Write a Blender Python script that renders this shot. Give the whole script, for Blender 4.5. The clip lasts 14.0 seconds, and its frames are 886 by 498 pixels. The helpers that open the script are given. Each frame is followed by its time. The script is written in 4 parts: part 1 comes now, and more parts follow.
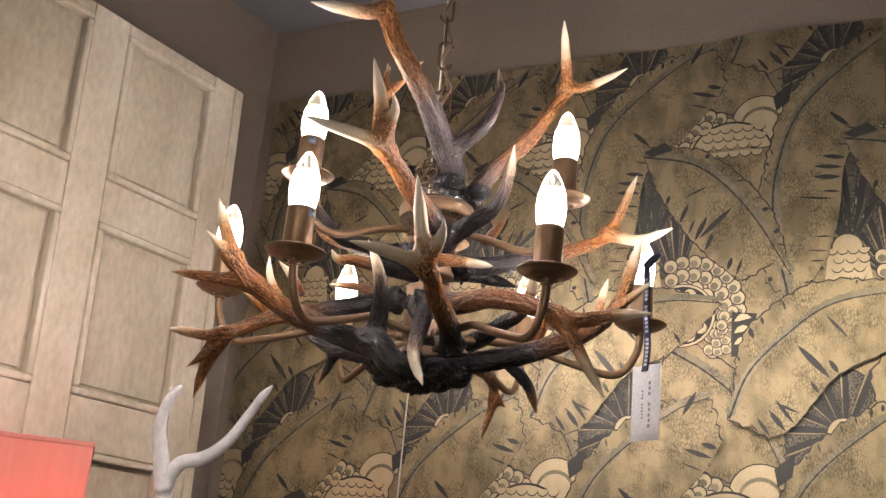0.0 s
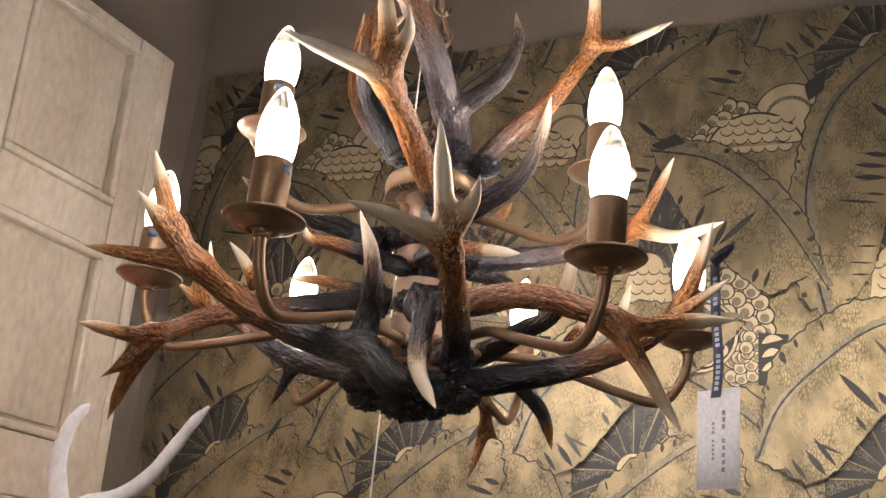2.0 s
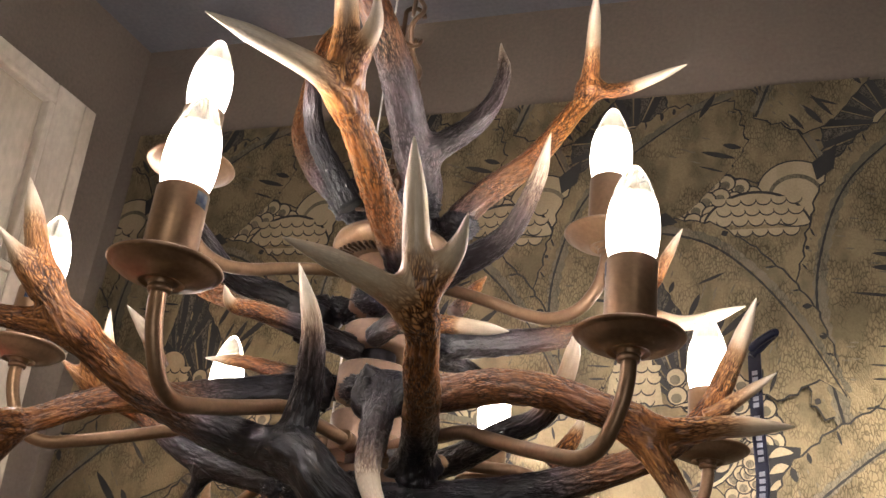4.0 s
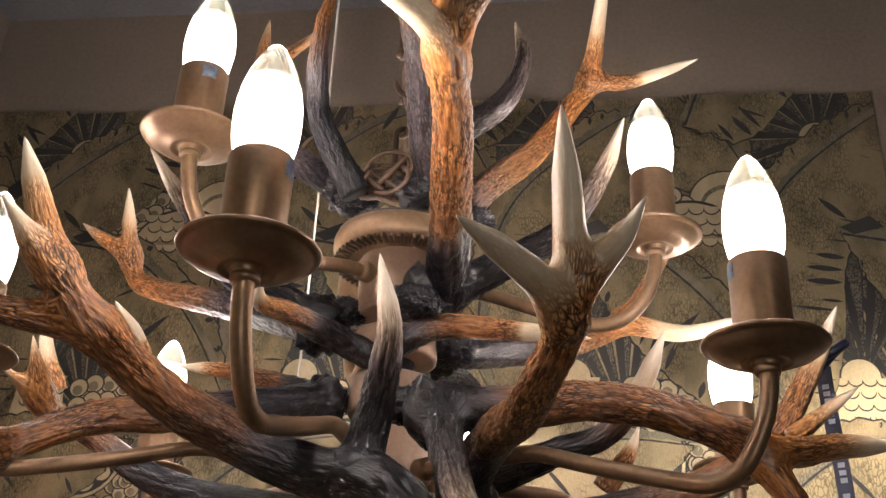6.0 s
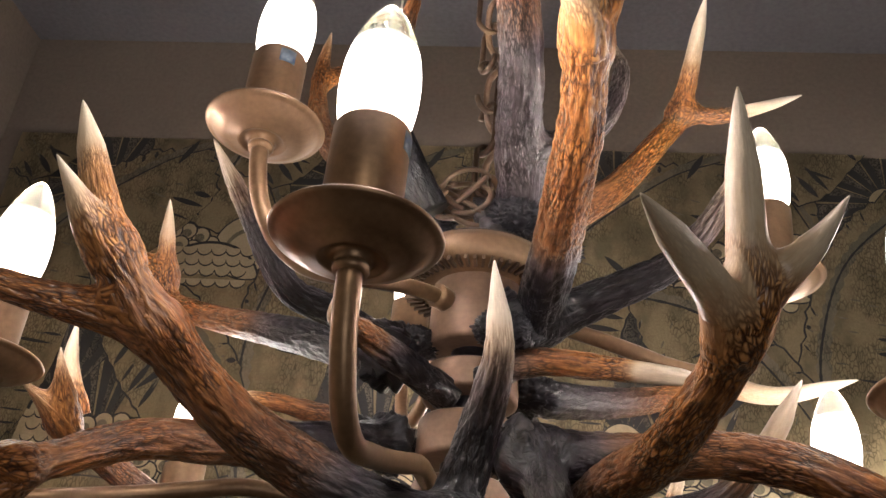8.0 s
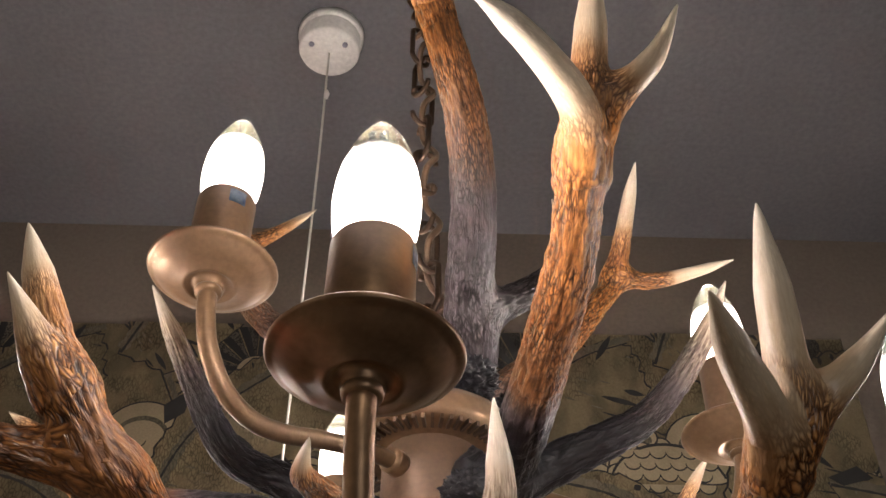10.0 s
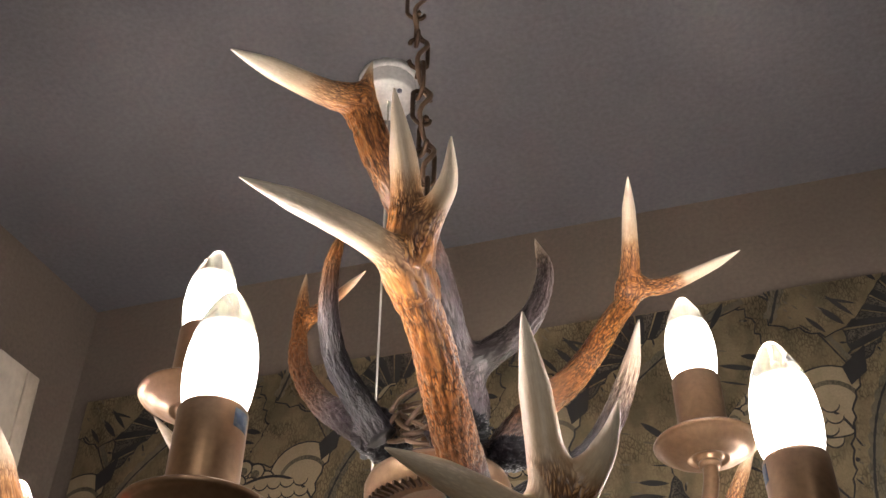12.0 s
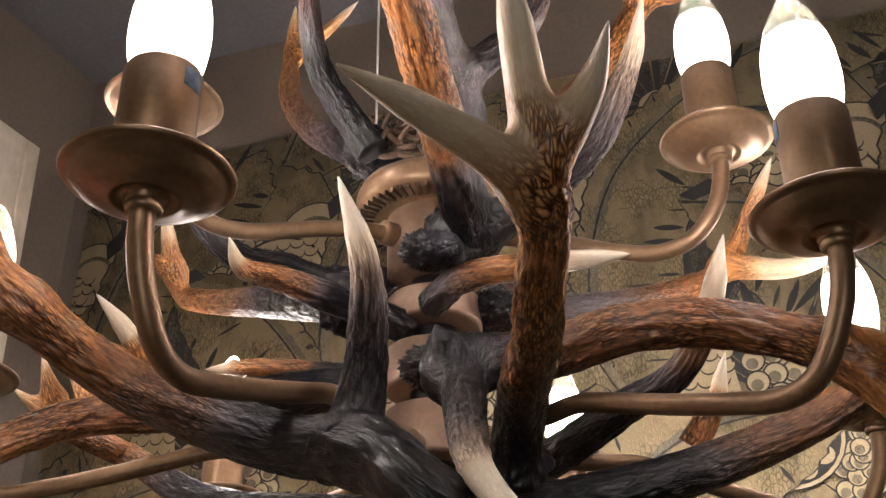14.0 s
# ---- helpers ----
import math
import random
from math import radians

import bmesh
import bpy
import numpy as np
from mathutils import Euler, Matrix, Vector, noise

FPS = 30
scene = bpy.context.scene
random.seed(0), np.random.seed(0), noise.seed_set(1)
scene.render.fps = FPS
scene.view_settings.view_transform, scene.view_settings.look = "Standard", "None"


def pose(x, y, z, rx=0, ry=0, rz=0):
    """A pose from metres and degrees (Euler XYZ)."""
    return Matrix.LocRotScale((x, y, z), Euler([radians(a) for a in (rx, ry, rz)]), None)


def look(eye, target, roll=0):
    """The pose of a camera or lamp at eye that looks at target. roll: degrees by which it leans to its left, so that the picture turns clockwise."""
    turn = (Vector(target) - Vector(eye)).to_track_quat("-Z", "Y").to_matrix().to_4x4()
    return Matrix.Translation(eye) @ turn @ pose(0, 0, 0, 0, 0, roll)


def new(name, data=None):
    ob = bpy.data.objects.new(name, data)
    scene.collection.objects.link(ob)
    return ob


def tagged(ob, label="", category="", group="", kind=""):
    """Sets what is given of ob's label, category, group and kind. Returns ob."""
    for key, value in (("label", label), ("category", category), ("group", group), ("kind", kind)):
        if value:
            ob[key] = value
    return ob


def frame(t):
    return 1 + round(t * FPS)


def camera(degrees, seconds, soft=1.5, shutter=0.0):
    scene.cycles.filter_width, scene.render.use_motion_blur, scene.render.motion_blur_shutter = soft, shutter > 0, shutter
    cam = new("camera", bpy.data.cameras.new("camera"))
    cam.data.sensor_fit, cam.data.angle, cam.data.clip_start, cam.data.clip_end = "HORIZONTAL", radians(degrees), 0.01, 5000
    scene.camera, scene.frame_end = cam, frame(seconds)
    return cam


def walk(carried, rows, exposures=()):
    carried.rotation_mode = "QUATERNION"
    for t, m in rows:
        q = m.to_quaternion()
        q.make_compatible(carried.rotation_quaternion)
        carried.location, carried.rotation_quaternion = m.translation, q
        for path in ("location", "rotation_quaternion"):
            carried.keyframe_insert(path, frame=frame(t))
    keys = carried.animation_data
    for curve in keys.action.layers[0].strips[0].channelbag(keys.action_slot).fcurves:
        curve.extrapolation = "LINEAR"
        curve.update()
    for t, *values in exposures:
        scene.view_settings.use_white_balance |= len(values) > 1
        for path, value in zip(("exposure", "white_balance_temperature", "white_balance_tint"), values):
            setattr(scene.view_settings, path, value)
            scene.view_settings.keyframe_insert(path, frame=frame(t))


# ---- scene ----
cam = camera(44.93, 14.0)
# seconds, eye x y z, yaw to the left, pitch up, roll
ROWS = [
    (0, 0.5995, -1.1140, 1.5997, 27.77, 17.96, 5.55),
    (0.5, 0.5614, -1.0534, 1.6065, 27.49, 18.47, 5.70),
    (1, 0.4747, -1.0034, 1.6198, 24.99, 18.91, 5.39),
    (1.5, 0.4110, -0.9453, 1.6310, 23.06, 19.51, 5.39),
    (2, 0.3911, -0.8902, 1.6407, 22.81, 20.09, 5.89),
    (2.5, 0.3848, -0.8348, 1.6465, 23.31, 21.95, 6.31),
    (3, 0.3719, -0.7841, 1.6706, 23.52, 23.79, 7.25),
    (5.5, 0.1527, -0.6529, 1.7075, 10.39, 27.46, 3.44),
    (6, 0.1162, -0.6535, 1.7145, 7.64, 27.38, 2.90),
    (6.5, 0.0987, -0.6458, 1.7100, 6.62, 28.53, 3.08),
    (7, 0.1079, -0.6329, 1.7127, 8.70, 29.26, 5.25),
    (7.5, 0.0839, -0.6013, 1.7257, 8.99, 29.51, 6.34),
    (10, 0.0006, -0.5241, 1.7210, -0.4, 42.81, 1.03),
    (10.5, 0.0626, -0.5621, 1.7261, 4.89, 43.27, 0.02),
    (11, 0.1125, -0.5948, 1.7425, 9.69, 43.27, -0.94),
    (11.5, 0.1481, -0.6058, 1.7380, 13.00, 43.02, -0.56),
    (12, 0.1816, -0.6013, 1.7320, 16.63, 40.11, 0.50),
    (12.5, 0.2032, -0.5916, 1.7321, 19.38, 36.26, 1.08),
    (13, 0.2118, -0.5667, 1.7252, 21.04, 33.90, 1.62),
    (13.5, 0.1947, -0.5430, 1.7158, 19.81, 32.30, 0.91),
    (14, 0.1793, -0.5289, 1.7088, 18.17, 29.61, -0.44),
]


def eye_pose(x, y, z, yaw, pitch, roll):
    return pose(x, y, z) @ pose(0, 0, 0, 0, 0, yaw) @ pose(0, 0, 0, 90 + pitch) @ pose(0, 0, 0, 0, 0, roll)


EXPOSURES = [(0, 0.38), (1.5, 0.31), (3.0, 0.30), (5.5, 0.13), (7.5, 0.03), (10.5, -0.12), (12.0, 0.08), (14.0, 0.09)]
walk(cam, [(t, eye_pose(*r)) for t, *r in ROWS], EXPOSURES)

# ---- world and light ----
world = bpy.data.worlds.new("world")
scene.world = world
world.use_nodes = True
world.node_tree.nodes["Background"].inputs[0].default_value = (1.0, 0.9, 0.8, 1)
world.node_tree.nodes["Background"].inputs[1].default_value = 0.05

GLOW = 108.0  # emission of the candle bulbs


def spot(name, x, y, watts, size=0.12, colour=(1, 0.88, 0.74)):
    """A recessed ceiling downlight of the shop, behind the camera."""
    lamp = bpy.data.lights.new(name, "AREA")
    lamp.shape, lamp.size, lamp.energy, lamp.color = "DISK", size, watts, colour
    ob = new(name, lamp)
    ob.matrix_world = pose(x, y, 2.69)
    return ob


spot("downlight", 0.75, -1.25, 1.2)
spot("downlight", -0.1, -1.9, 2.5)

# unseen soft fill, added behind the camera to brighten the antler fronts
front = bpy.data.lights.new("front_fill", "AREA")
front.shape, front.size, front.size_y, front.energy, front.color = "RECTANGLE", 2.4, 1.6, 24, (1.0, 0.95, 0.90)
new("front_fill", front).matrix_world = look((0.7, -3.15, 1.35), (0.1, 0, 1.7))


def track_spot(x, y, target, watts, cone):
    """A shop spotlight on the ceiling, aimed at the goods on show."""
    lamp = bpy.data.lights.new("track_spot", "SPOT")
    lamp.energy, lamp.color, lamp.spot_size, lamp.spot_blend, lamp.shadow_soft_size = watts, (1, 0.86, 0.72), radians(cone), 0.8, 0.04
    ob = new("track_spot", lamp)
    ob.matrix_world = look((x, y, 2.6), target)
    return ob


track_spot(0.25, -1.5, (-0.72, -0.45, 1.62), 52, 60)
track_spot(0.80, -0.55, (0.42, 0.5, 1.74), 42, 38)

# ---- materials ----


def nodes(name):
    m = bpy.data.materials.new(name)
    m.use_nodes = True
    t = m.node_tree
    return m, t, t.nodes["Principled BSDF"]


def add(t, kind, **inputs):
    n = t.nodes.new(kind)
    for k, v in inputs.items():
        n.inputs[k.replace("_", " ")].default_value = v
    return n


def ramp(t, source, stops):
    n = t.nodes.new("ShaderNodeValToRGB")
    e = n.color_ramp.elements
    while len(e) < len(stops):
        e.new(0.5)
    for el, (p, c) in zip(e, stops):
        el.position, el.color = p, (*c, 1) if len(c) == 3 else c
    t.links.new(source, n.inputs[0])
    return n


def mix(t, kind, factor, a, b):
    n = t.nodes.new("ShaderNodeMix")
    n.data_type, n.blend_type = "RGBA", kind
    for i, v in ((0, factor), (6, a), (7, b)):
        if hasattr(v, "is_linked"):
            t.links.new(v, n.inputs[i])
        else:
            n.inputs[i].default_value = v if i == 0 else (*v, 1)
    return n.outputs[2]


def bump(t, bsdf, source, strength, distance):
    n = add(t, "ShaderNodeBump", Strength=strength, Distance=distance)
    t.links.new(source, n.inputs["Height"])
    t.links.new(n.outputs[0], bsdf.inputs["Normal"])
    return n


def coords(t, scale=(1, 1, 1)):
    c = t.nodes.new("ShaderNodeTexCoord")
    m = t.nodes.new("ShaderNodeMapping")
    m.inputs["Scale"].default_value = scale
    t.links.new(c.outputs["Object"], m.inputs[0])
    return m.outputs[0]


def noise_of(t, vector, scale, detail=4.0, rough=0.55):
    n = add(t, "ShaderNodeTexNoise", Scale=scale, Detail=detail, Roughness=rough)
    t.links.new(vector, n.inputs["Vector"])
    return n.outputs["Fac"]


def painted(name, colour, dark, rough=0.6, scale=3.0, grain=60.0, relief=0.15, stretch=(1, 1, 1), metal=0.0):
    """Paint, plaster or metal with stains at a large scale and grain at a small one."""
    m, t, b = nodes(name)
    v = coords(t, stretch)
    stain = ramp(t, noise_of(t, v, scale, 5), [(0.35, (0, 0, 0)), (0.68, (1, 1, 1))])
    fine = noise_of(t, v, grain, 6)
    c = mix(t, "MIX", stain.outputs[0], colour, dark)
    speck = ramp(t, fine, [(0.3, (0.82, 0.82, 0.82)), (0.7, (1.06, 1.06, 1.06))])
    t.links.new(mix(t, "MULTIPLY", 1.0, c, speck.outputs[0]), b.inputs["Base Color"])
    b.inputs["Roughness"].default_value, b.inputs["Metallic"].default_value = rough, metal
    bump(t, b, fine, relief, 0.002)
    return m


def antler_material():
    """Resin antler: black at the burr, brown on the beam, ivory at the tips; the way along it lies in the UV map."""
    m, t, b = nodes("antler")
    uv = t.nodes.new("ShaderNodeUVMap")
    uv.uv_map = "tone"
    sep = t.nodes.new("ShaderNodeSeparateXYZ")
    t.links.new(uv.outputs[0], sep.inputs[0])
    v = coords(t)
    blotch = noise_of(t, v, 45, 5, 0.65)
    shift = t.nodes.new("ShaderNodeMath")
    shift.operation = "MULTIPLY_ADD"
    t.links.new(blotch, shift.inputs[0])
    shift.inputs[1].default_value = 0.14
    s2 = t.nodes.new("ShaderNodeMath")
    s2.operation = "ADD"
    t.links.new(sep.outputs[0], s2.inputs[0])
    shift.inputs[2].default_value = -0.07
    t.links.new(shift.outputs[0], s2.inputs[1])
    tone = ramp(t, s2.outputs[0], [
        (0.0, (0.0045, 0.0042, 0.006)), (0.15, (0.010, 0.009, 0.0125)), (0.26, (0.060, 0.047, 0.052)), (0.35, (0.10, 0.054, 0.034)),
        (0.50, (0.205, 0.083, 0.026)), (0.66, (0.29, 0.128, 0.042)), (0.79, (0.38, 0.225, 0.115)),
        (0.89, (0.58, 0.47, 0.33)), (1.0, (0.74, 0.67, 0.55))])
    # dark tines pale through grey instead of orange
    gu = t.nodes.new("ShaderNodeUVMap")
    gu.uv_map = "grey"
    gs = t.nodes.new("ShaderNodeSeparateXYZ")
    t.links.new(gu.outputs[0], gs.inputs[0])
    ashen = ramp(t, s2.outputs[0], [(0.0, (0.0045, 0.0042, 0.006)), (0.2, (0.013, 0.011, 0.014)), (0.4, (0.065, 0.052, 0.052)), (0.6, (0.22, 0.17, 0.135)),
                                    (0.8, (0.52, 0.43, 0.32)), (1.0, (0.74, 0.67, 0.55))])
    hue = mix(t, "MIX", gs.outputs[0], tone.outputs[0], ashen.outputs[0])
    # pearled relief drawn out along the antler: bright beads and ridges, dark gaps; highlight and shade put into the
    # colour
    gv = t.nodes.new("ShaderNodeMapping")
    uv2 = t.nodes.new("ShaderNodeUVMap")
    uv2.uv_map = "round"
    t.links.new(uv2.outputs[0], gv.inputs[0])
    gv.inputs["Scale"].default_value = (190, 560, 1)
    warp = add(t, "ShaderNodeTexNoise", Scale=0.55, Detail=2.0)
    t.links.new(gv.outputs[0], warp.inputs["Vector"])
    bent = t.nodes.new("ShaderNodeMix")
    bent.data_type, bent.blend_type = "RGBA", "LINEAR_LIGHT"
    bent.clamp_result = False
    bent.inputs[0].default_value = 0.55
    t.links.new(gv.outputs[0], bent.inputs[6])
    t.links.new(warp.outputs["Color"], bent.inputs[7])
    cells = add(t, "ShaderNodeTexVoronoi", Scale=1.0)
    cells.feature = "DISTANCE_TO_EDGE"
    t.links.new(bent.outputs[2], cells.inputs["Vector"])
    pearl = ramp(t, cells.outputs["Distance"], [(0.0, (0, 0, 0)), (0.34, (1, 1, 1))]).outputs[0]
    lv = t.nodes.new("ShaderNodeMapping")
    t.links.new(uv2.outputs[0], lv.inputs[0])
    lv.inputs["Scale"].default_value = (70, 560, 1)
    ridge = noise_of(t, lv.outputs[0], 1.0, 3, 0.55)
    where = ramp(t, noise_of(t, v, 38, 2), [(0.40, (0.15, 0.15, 0.15)), (0.62, (0.75, 0.75, 0.75))]).outputs[0]
    groove = mix(t, "MIX", where, ridge, pearl)
    pits = noise_of(t, v, 700, 2, 0.5)
    both = mix(t, "MIX", 0.78, sep.outputs[1], groove)
    g = ramp(t, both, [(0.20, (0.10, 0.07, 0.055)), (0.36, (0.46, 0.38, 0.33)), (0.50, (1.0, 0.98, 0.96)), (0.74, (1.9, 2.0, 1.9))])
    # the ivory tips are smooth
    smooth = ramp(t, s2.outputs[0], [(0.74, (1, 1, 1)), (0.86, (0.12, 0.12, 0.12))])
    rough = mix(t, "MULTIPLY", smooth.outputs[0], hue, g.outputs[0])
    # fine brown streaks and stains on the ivory
    sv = t.nodes.new("ShaderNodeMapping")
    t.links.new(uv2.outputs[0], sv.inputs[0])
    sv.inputs["Scale"].default_value = (60, 280, 1)
    streak = ramp(t, noise_of(t, sv.outputs[0], 1.0, 4, 0.6), [(0.30, (0.72, 0.60, 0.46)), (0.50, (1, 1, 1))])
    rough = mix(t, "MULTIPLY", 0.4, rough, streak.outputs[0])
    t.links.new(rough, b.inputs["Base Color"])
    h = mix(t, "MIX", 0.2, groove, pits)
    hh = mix(t, "MULTIPLY", 1.0, h, smooth.outputs[0])
    bump(t, b, hh, 0.8, 0.0009)
    b.inputs["Specular IOR Level"].default_value = 0.55
    r = ramp(t, s2.outputs[0], [(0.1, (0.34, 0.34, 0.34)), (0.5, (0.30, 0.30, 0.30)), (1.0, (0.32, 0.32, 0.32))])
    t.links.new(r.outputs[0], b.inputs["Roughness"])
    return m


ANTLER = antler_material()
BRONZE = painted("bronze", (0.27, 0.168, 0.095), (0.20, 0.125, 0.072), 0.36, 14, 300, 0.03, metal=0.6)
COPPER = painted("copper_column", (0.27, 0.175, 0.115), (0.22, 0.14, 0.095), 0.45, 8, 300, 0.03, metal=0.5)
SOOT = painted("dark_resin", (0.006, 0.0056, 0.0075), (0.012, 0.011, 0.014), 0.28, 60, 160, 0.3)
BRASS = painted("brass", (0.55, 0.38, 0.13), (0.45, 0.3, 0.1), 0.25, 20, 200, 0.02, metal=1.0)
CHAIN = painted("aged_chain", (0.12, 0.075, 0.045), (0.07, 0.045, 0.03), 0.45, 60, 300, 0.2, metal=0.7)
CABLE = painted("cable", (0.05, 0.036, 0.03), (0.03, 0.022, 0.02), 0.6, 40, 300, 0.1)
FLEX = painted("brown_flex", (0.17, 0.105, 0.06), (0.09, 0.055, 0.035), 0.45, 60, 300, 0.1)
WALL = painted("taupe_wall", (0.17, 0.135, 0.105), (0.145, 0.115, 0.09), 0.75, 2.5, 180, 0.15)
CEIL = painted("grey_ceiling", (0.160, 0.154, 0.162), (0.118, 0.115, 0.122), 0.8, 2.2, 160, 0.15)
CREAM = painted("cream_distressed_paint", (0.50, 0.44, 0.35), (0.36, 0.30, 0.22), 0.55, 6, 90, 0.10, stretch=(1, 1.2, 0.6))
CREAM_EDGE = painted("cream_worn_edge", (0.55, 0.49, 0.40), (0.42, 0.35, 0.26), 0.5, 9, 90, 0.25, stretch=(1, 1, 0.6))
FLOOR = painted("oak_floor", (0.22, 0.14, 0.08), (0.15, 0.09, 0.05), 0.5, 4, 60, 0.2, stretch=(4, 0.5, 1))
WHITE = painted("white_plastic", (0.78, 0.77, 0.74), (0.70, 0.68, 0.64), 0.35, 15, 200, 0.03)
CARD = painted("white_card", (0.82, 0.82, 0.86), (0.78, 0.78, 0.82), 0.55, 30, 300, 0.03)
RIBBON = painted("navy_ribbon", (0.012, 0.016, 0.045), (0.02, 0.025, 0.06), 0.4, 50, 700, 0.2)
INK = painted("grey_ink", (0.30, 0.30, 0.36), (0.24, 0.24, 0.30), 0.5, 50, 300, 0.02)
SILVERINK = painted("silver_ink", (0.4, 0.42, 0.5), (0.3, 0.32, 0.4), 0.4, 50, 300, 0.02)
PALE = painted("white_resin", (0.74, 0.73, 0.76), (0.66, 0.65, 0.68), 0.45, 20, 120, 0.25)
STRING = painted("white_cord", (0.7, 0.68, 0.62), (0.6, 0.58, 0.5), 0.5, 40, 600, 0.2)
LABEL = painted("blue_label", (0.02, 0.05, 0.12), (0.16, 0.20, 0.24), 0.4, 220, 500, 0.02)


def glass_material():
    m, t, b = nodes("bulb_glass")
    b.inputs["Base Color"].default_value = (0.97, 1.0, 0.97, 1)
    b.inputs["Roughness"].default_value = 0.02
    b.inputs["Transmission Weight"].default_value = 1.0
    b.inputs["IOR"].default_value = 1.22
    return m


def glow_material():
    m, t, b = nodes("bulb_glow")
    b.inputs["Base Color"].default_value = (1, 0.95, 0.85, 1)
    b.inputs["Emission Color"].default_value = (1.0, 0.878, 0.85, 1)
    # the glow dies away towards the clear tip of the bulb
    c = t.nodes.new("ShaderNodeTexCoord")
    z = t.nodes.new("ShaderNodeSeparateXYZ")
    t.links.new(c.outputs["Object"], z.inputs[0])
    fade = t.nodes.new("ShaderNodeMapRange")
    fade.interpolation_type = "SMOOTHSTEP"
    for k, v in ((1, 0.024), (2, 0.046), (3, 1.0), (4, 0.0)):
        fade.inputs[k].default_value = v
    t.links.new(z.outputs[2], fade.inputs[0])
    power = t.nodes.new("ShaderNodeMath")
    power.operation = "MULTIPLY"
    power.inputs[1].default_value = GLOW
    t.links.new(fade.outputs[0], power.inputs[0])
    t.links.new(power.outputs[0], b.inputs["Emission Strength"])
    clear = t.nodes.new("ShaderNodeBsdfTransparent")
    body = t.nodes.new("ShaderNodeMixShader")
    t.links.new(fade.outputs[0], body.inputs[0])
    t.links.new(clear.outputs[0], body.inputs[1])
    t.links.new(b.outputs[0], body.inputs[2])
    t.links.new(body.outputs[0], t.nodes["Material Output"].inputs[0])
    return m


def shade_material():
    m, t, b = nodes("red_shade_fabric")
    v = coords(t, (1, 1, 0.1))
    c = mix(t, "MIX", noise_of(t, v, 120, 4), (0.72, 0.27, 0.23), (0.80, 0.36, 0.31))
    t.links.new(c, b.inputs["Base Color"])
    b.inputs["Roughness"].default_value = 0.8
    b.inputs["Transmission Weight"].default_value = 0.0
    tr = t.nodes.new("ShaderNodeBsdfTranslucent")
    t.links.new(c, tr.inputs[0])
    mx = t.nodes.new("ShaderNodeMixShader")
    mx.inputs[0].default_value = 0.3
    out = t.nodes["Material Output"]
    t.links.new(b.outputs[0], mx.inputs[1])
    t.links.new(tr.outputs[0], mx.inputs[2])
    t.links.new(mx.outputs[0], out.inputs[0])
    return m


GLASS, LIT, SHADE = glass_material(), glow_material(), shade_material()

# ---- helpers for building ----


def mesh_of(name, bm, *materials, smooth=True):
    me = bpy.data.meshes.new(name)
    bm.to_mesh(me)
    bm.free()
    for m in materials:
        me.materials.append(m)
    if smooth:
        me.shade_smooth()
    return me


def part(name, bm, material, parent=None, label="", smooth=True):
    ob = new(name, mesh_of(name, bm, material, smooth=smooth))
    ob.parent = parent
    if label:
        ob["label"] = label
    return ob


def thing(name, label, category, group="", kind=""):
    return tagged(new(name), label, category, group, kind)


def box(bm, x0, x1, y0, y1, z0, z1, bevel=0.0):
    r = bmesh.ops.create_cube(bm, size=1)
    vs = r["verts"]
    for v in vs:
        v.co = Vector(((x0 + x1) / 2 + v.co.x * (x1 - x0), (y0 + y1) / 2 + v.co.y * (y1 - y0), (z0 + z1) / 2 + v.co.z * (z1 - z0)))
    if bevel:
        es = {e for v in vs for e in v.link_edges}
        bmesh.ops.bevel(bm, geom=list(es), offset=bevel, segments=2, affect="EDGES", profile=0.5)
    return bm


def boxed(*args):
    return box(bmesh.new(), *args)


def lathe(profile, segs=40, at=(0, 0, 0), bm=None):
    """A turned shape from (radius, height) pairs."""
    bm = bm or bmesh.new()
    rings = []
    for r, z in profile:
        if r < 1e-6:
            rings.append([bm.verts.new((at[0], at[1], at[2] + z))])
        else:
            rings.append([bm.verts.new((at[0] + r * math.cos(math.tau * k / segs), at[1] + r * math.sin(math.tau * k / segs), at[2] + z)) for k in range(segs)])
    for a, b in zip(rings, rings[1:]):
        for k in range(segs):
            j = (k + 1) % segs
            q = [a[k % len(a)], a[j % len(a)], b[j % len(b)], b[k % len(b)]]
            q = [v for i, v in enumerate(q) if v not in q[:i]]
            if len(q) > 2:
                bm.faces.new(q)
    bmesh.ops.recalc_face_normals(bm, faces=bm.faces[:])
    return bm


def spline(points, step):
    """Catmull-Rom through the points, in even steps."""
    p = [Vector(q) for q in points]
    p = [2 * p[0] - p[1]] + p + [2 * p[-1] - p[-2]]
    fine = []
    for a, b, c, d in zip(p, p[1:], p[2:], p[3:]):
        for k in range(24):
            u = k / 24
            fine.append(0.5 * (2 * b + (c - a) * u + (2 * a - 5 * b + 4 * c - d) * u * u + (3 * b - a - 3 * c + d) * u ** 3))
    fine.append(p[-2])
    lengths = [0.0]
    for a, b in zip(fine, fine[1:]):
        lengths.append(lengths[-1] + (b - a).length)
    n, out, j = max(3, int(lengths[-1] / step)), [], 0
    for k in range(n + 1):
        s = lengths[-1] * k / n
        while j < len(fine) - 2 and lengths[j + 1] < s:
            j += 1
        u = (s - lengths[j]) / max(1e-9, lengths[j + 1] - lengths[j])
        out.append(fine[j].lerp(fine[j + 1], min(1, u)))
    return out, lengths[-1]


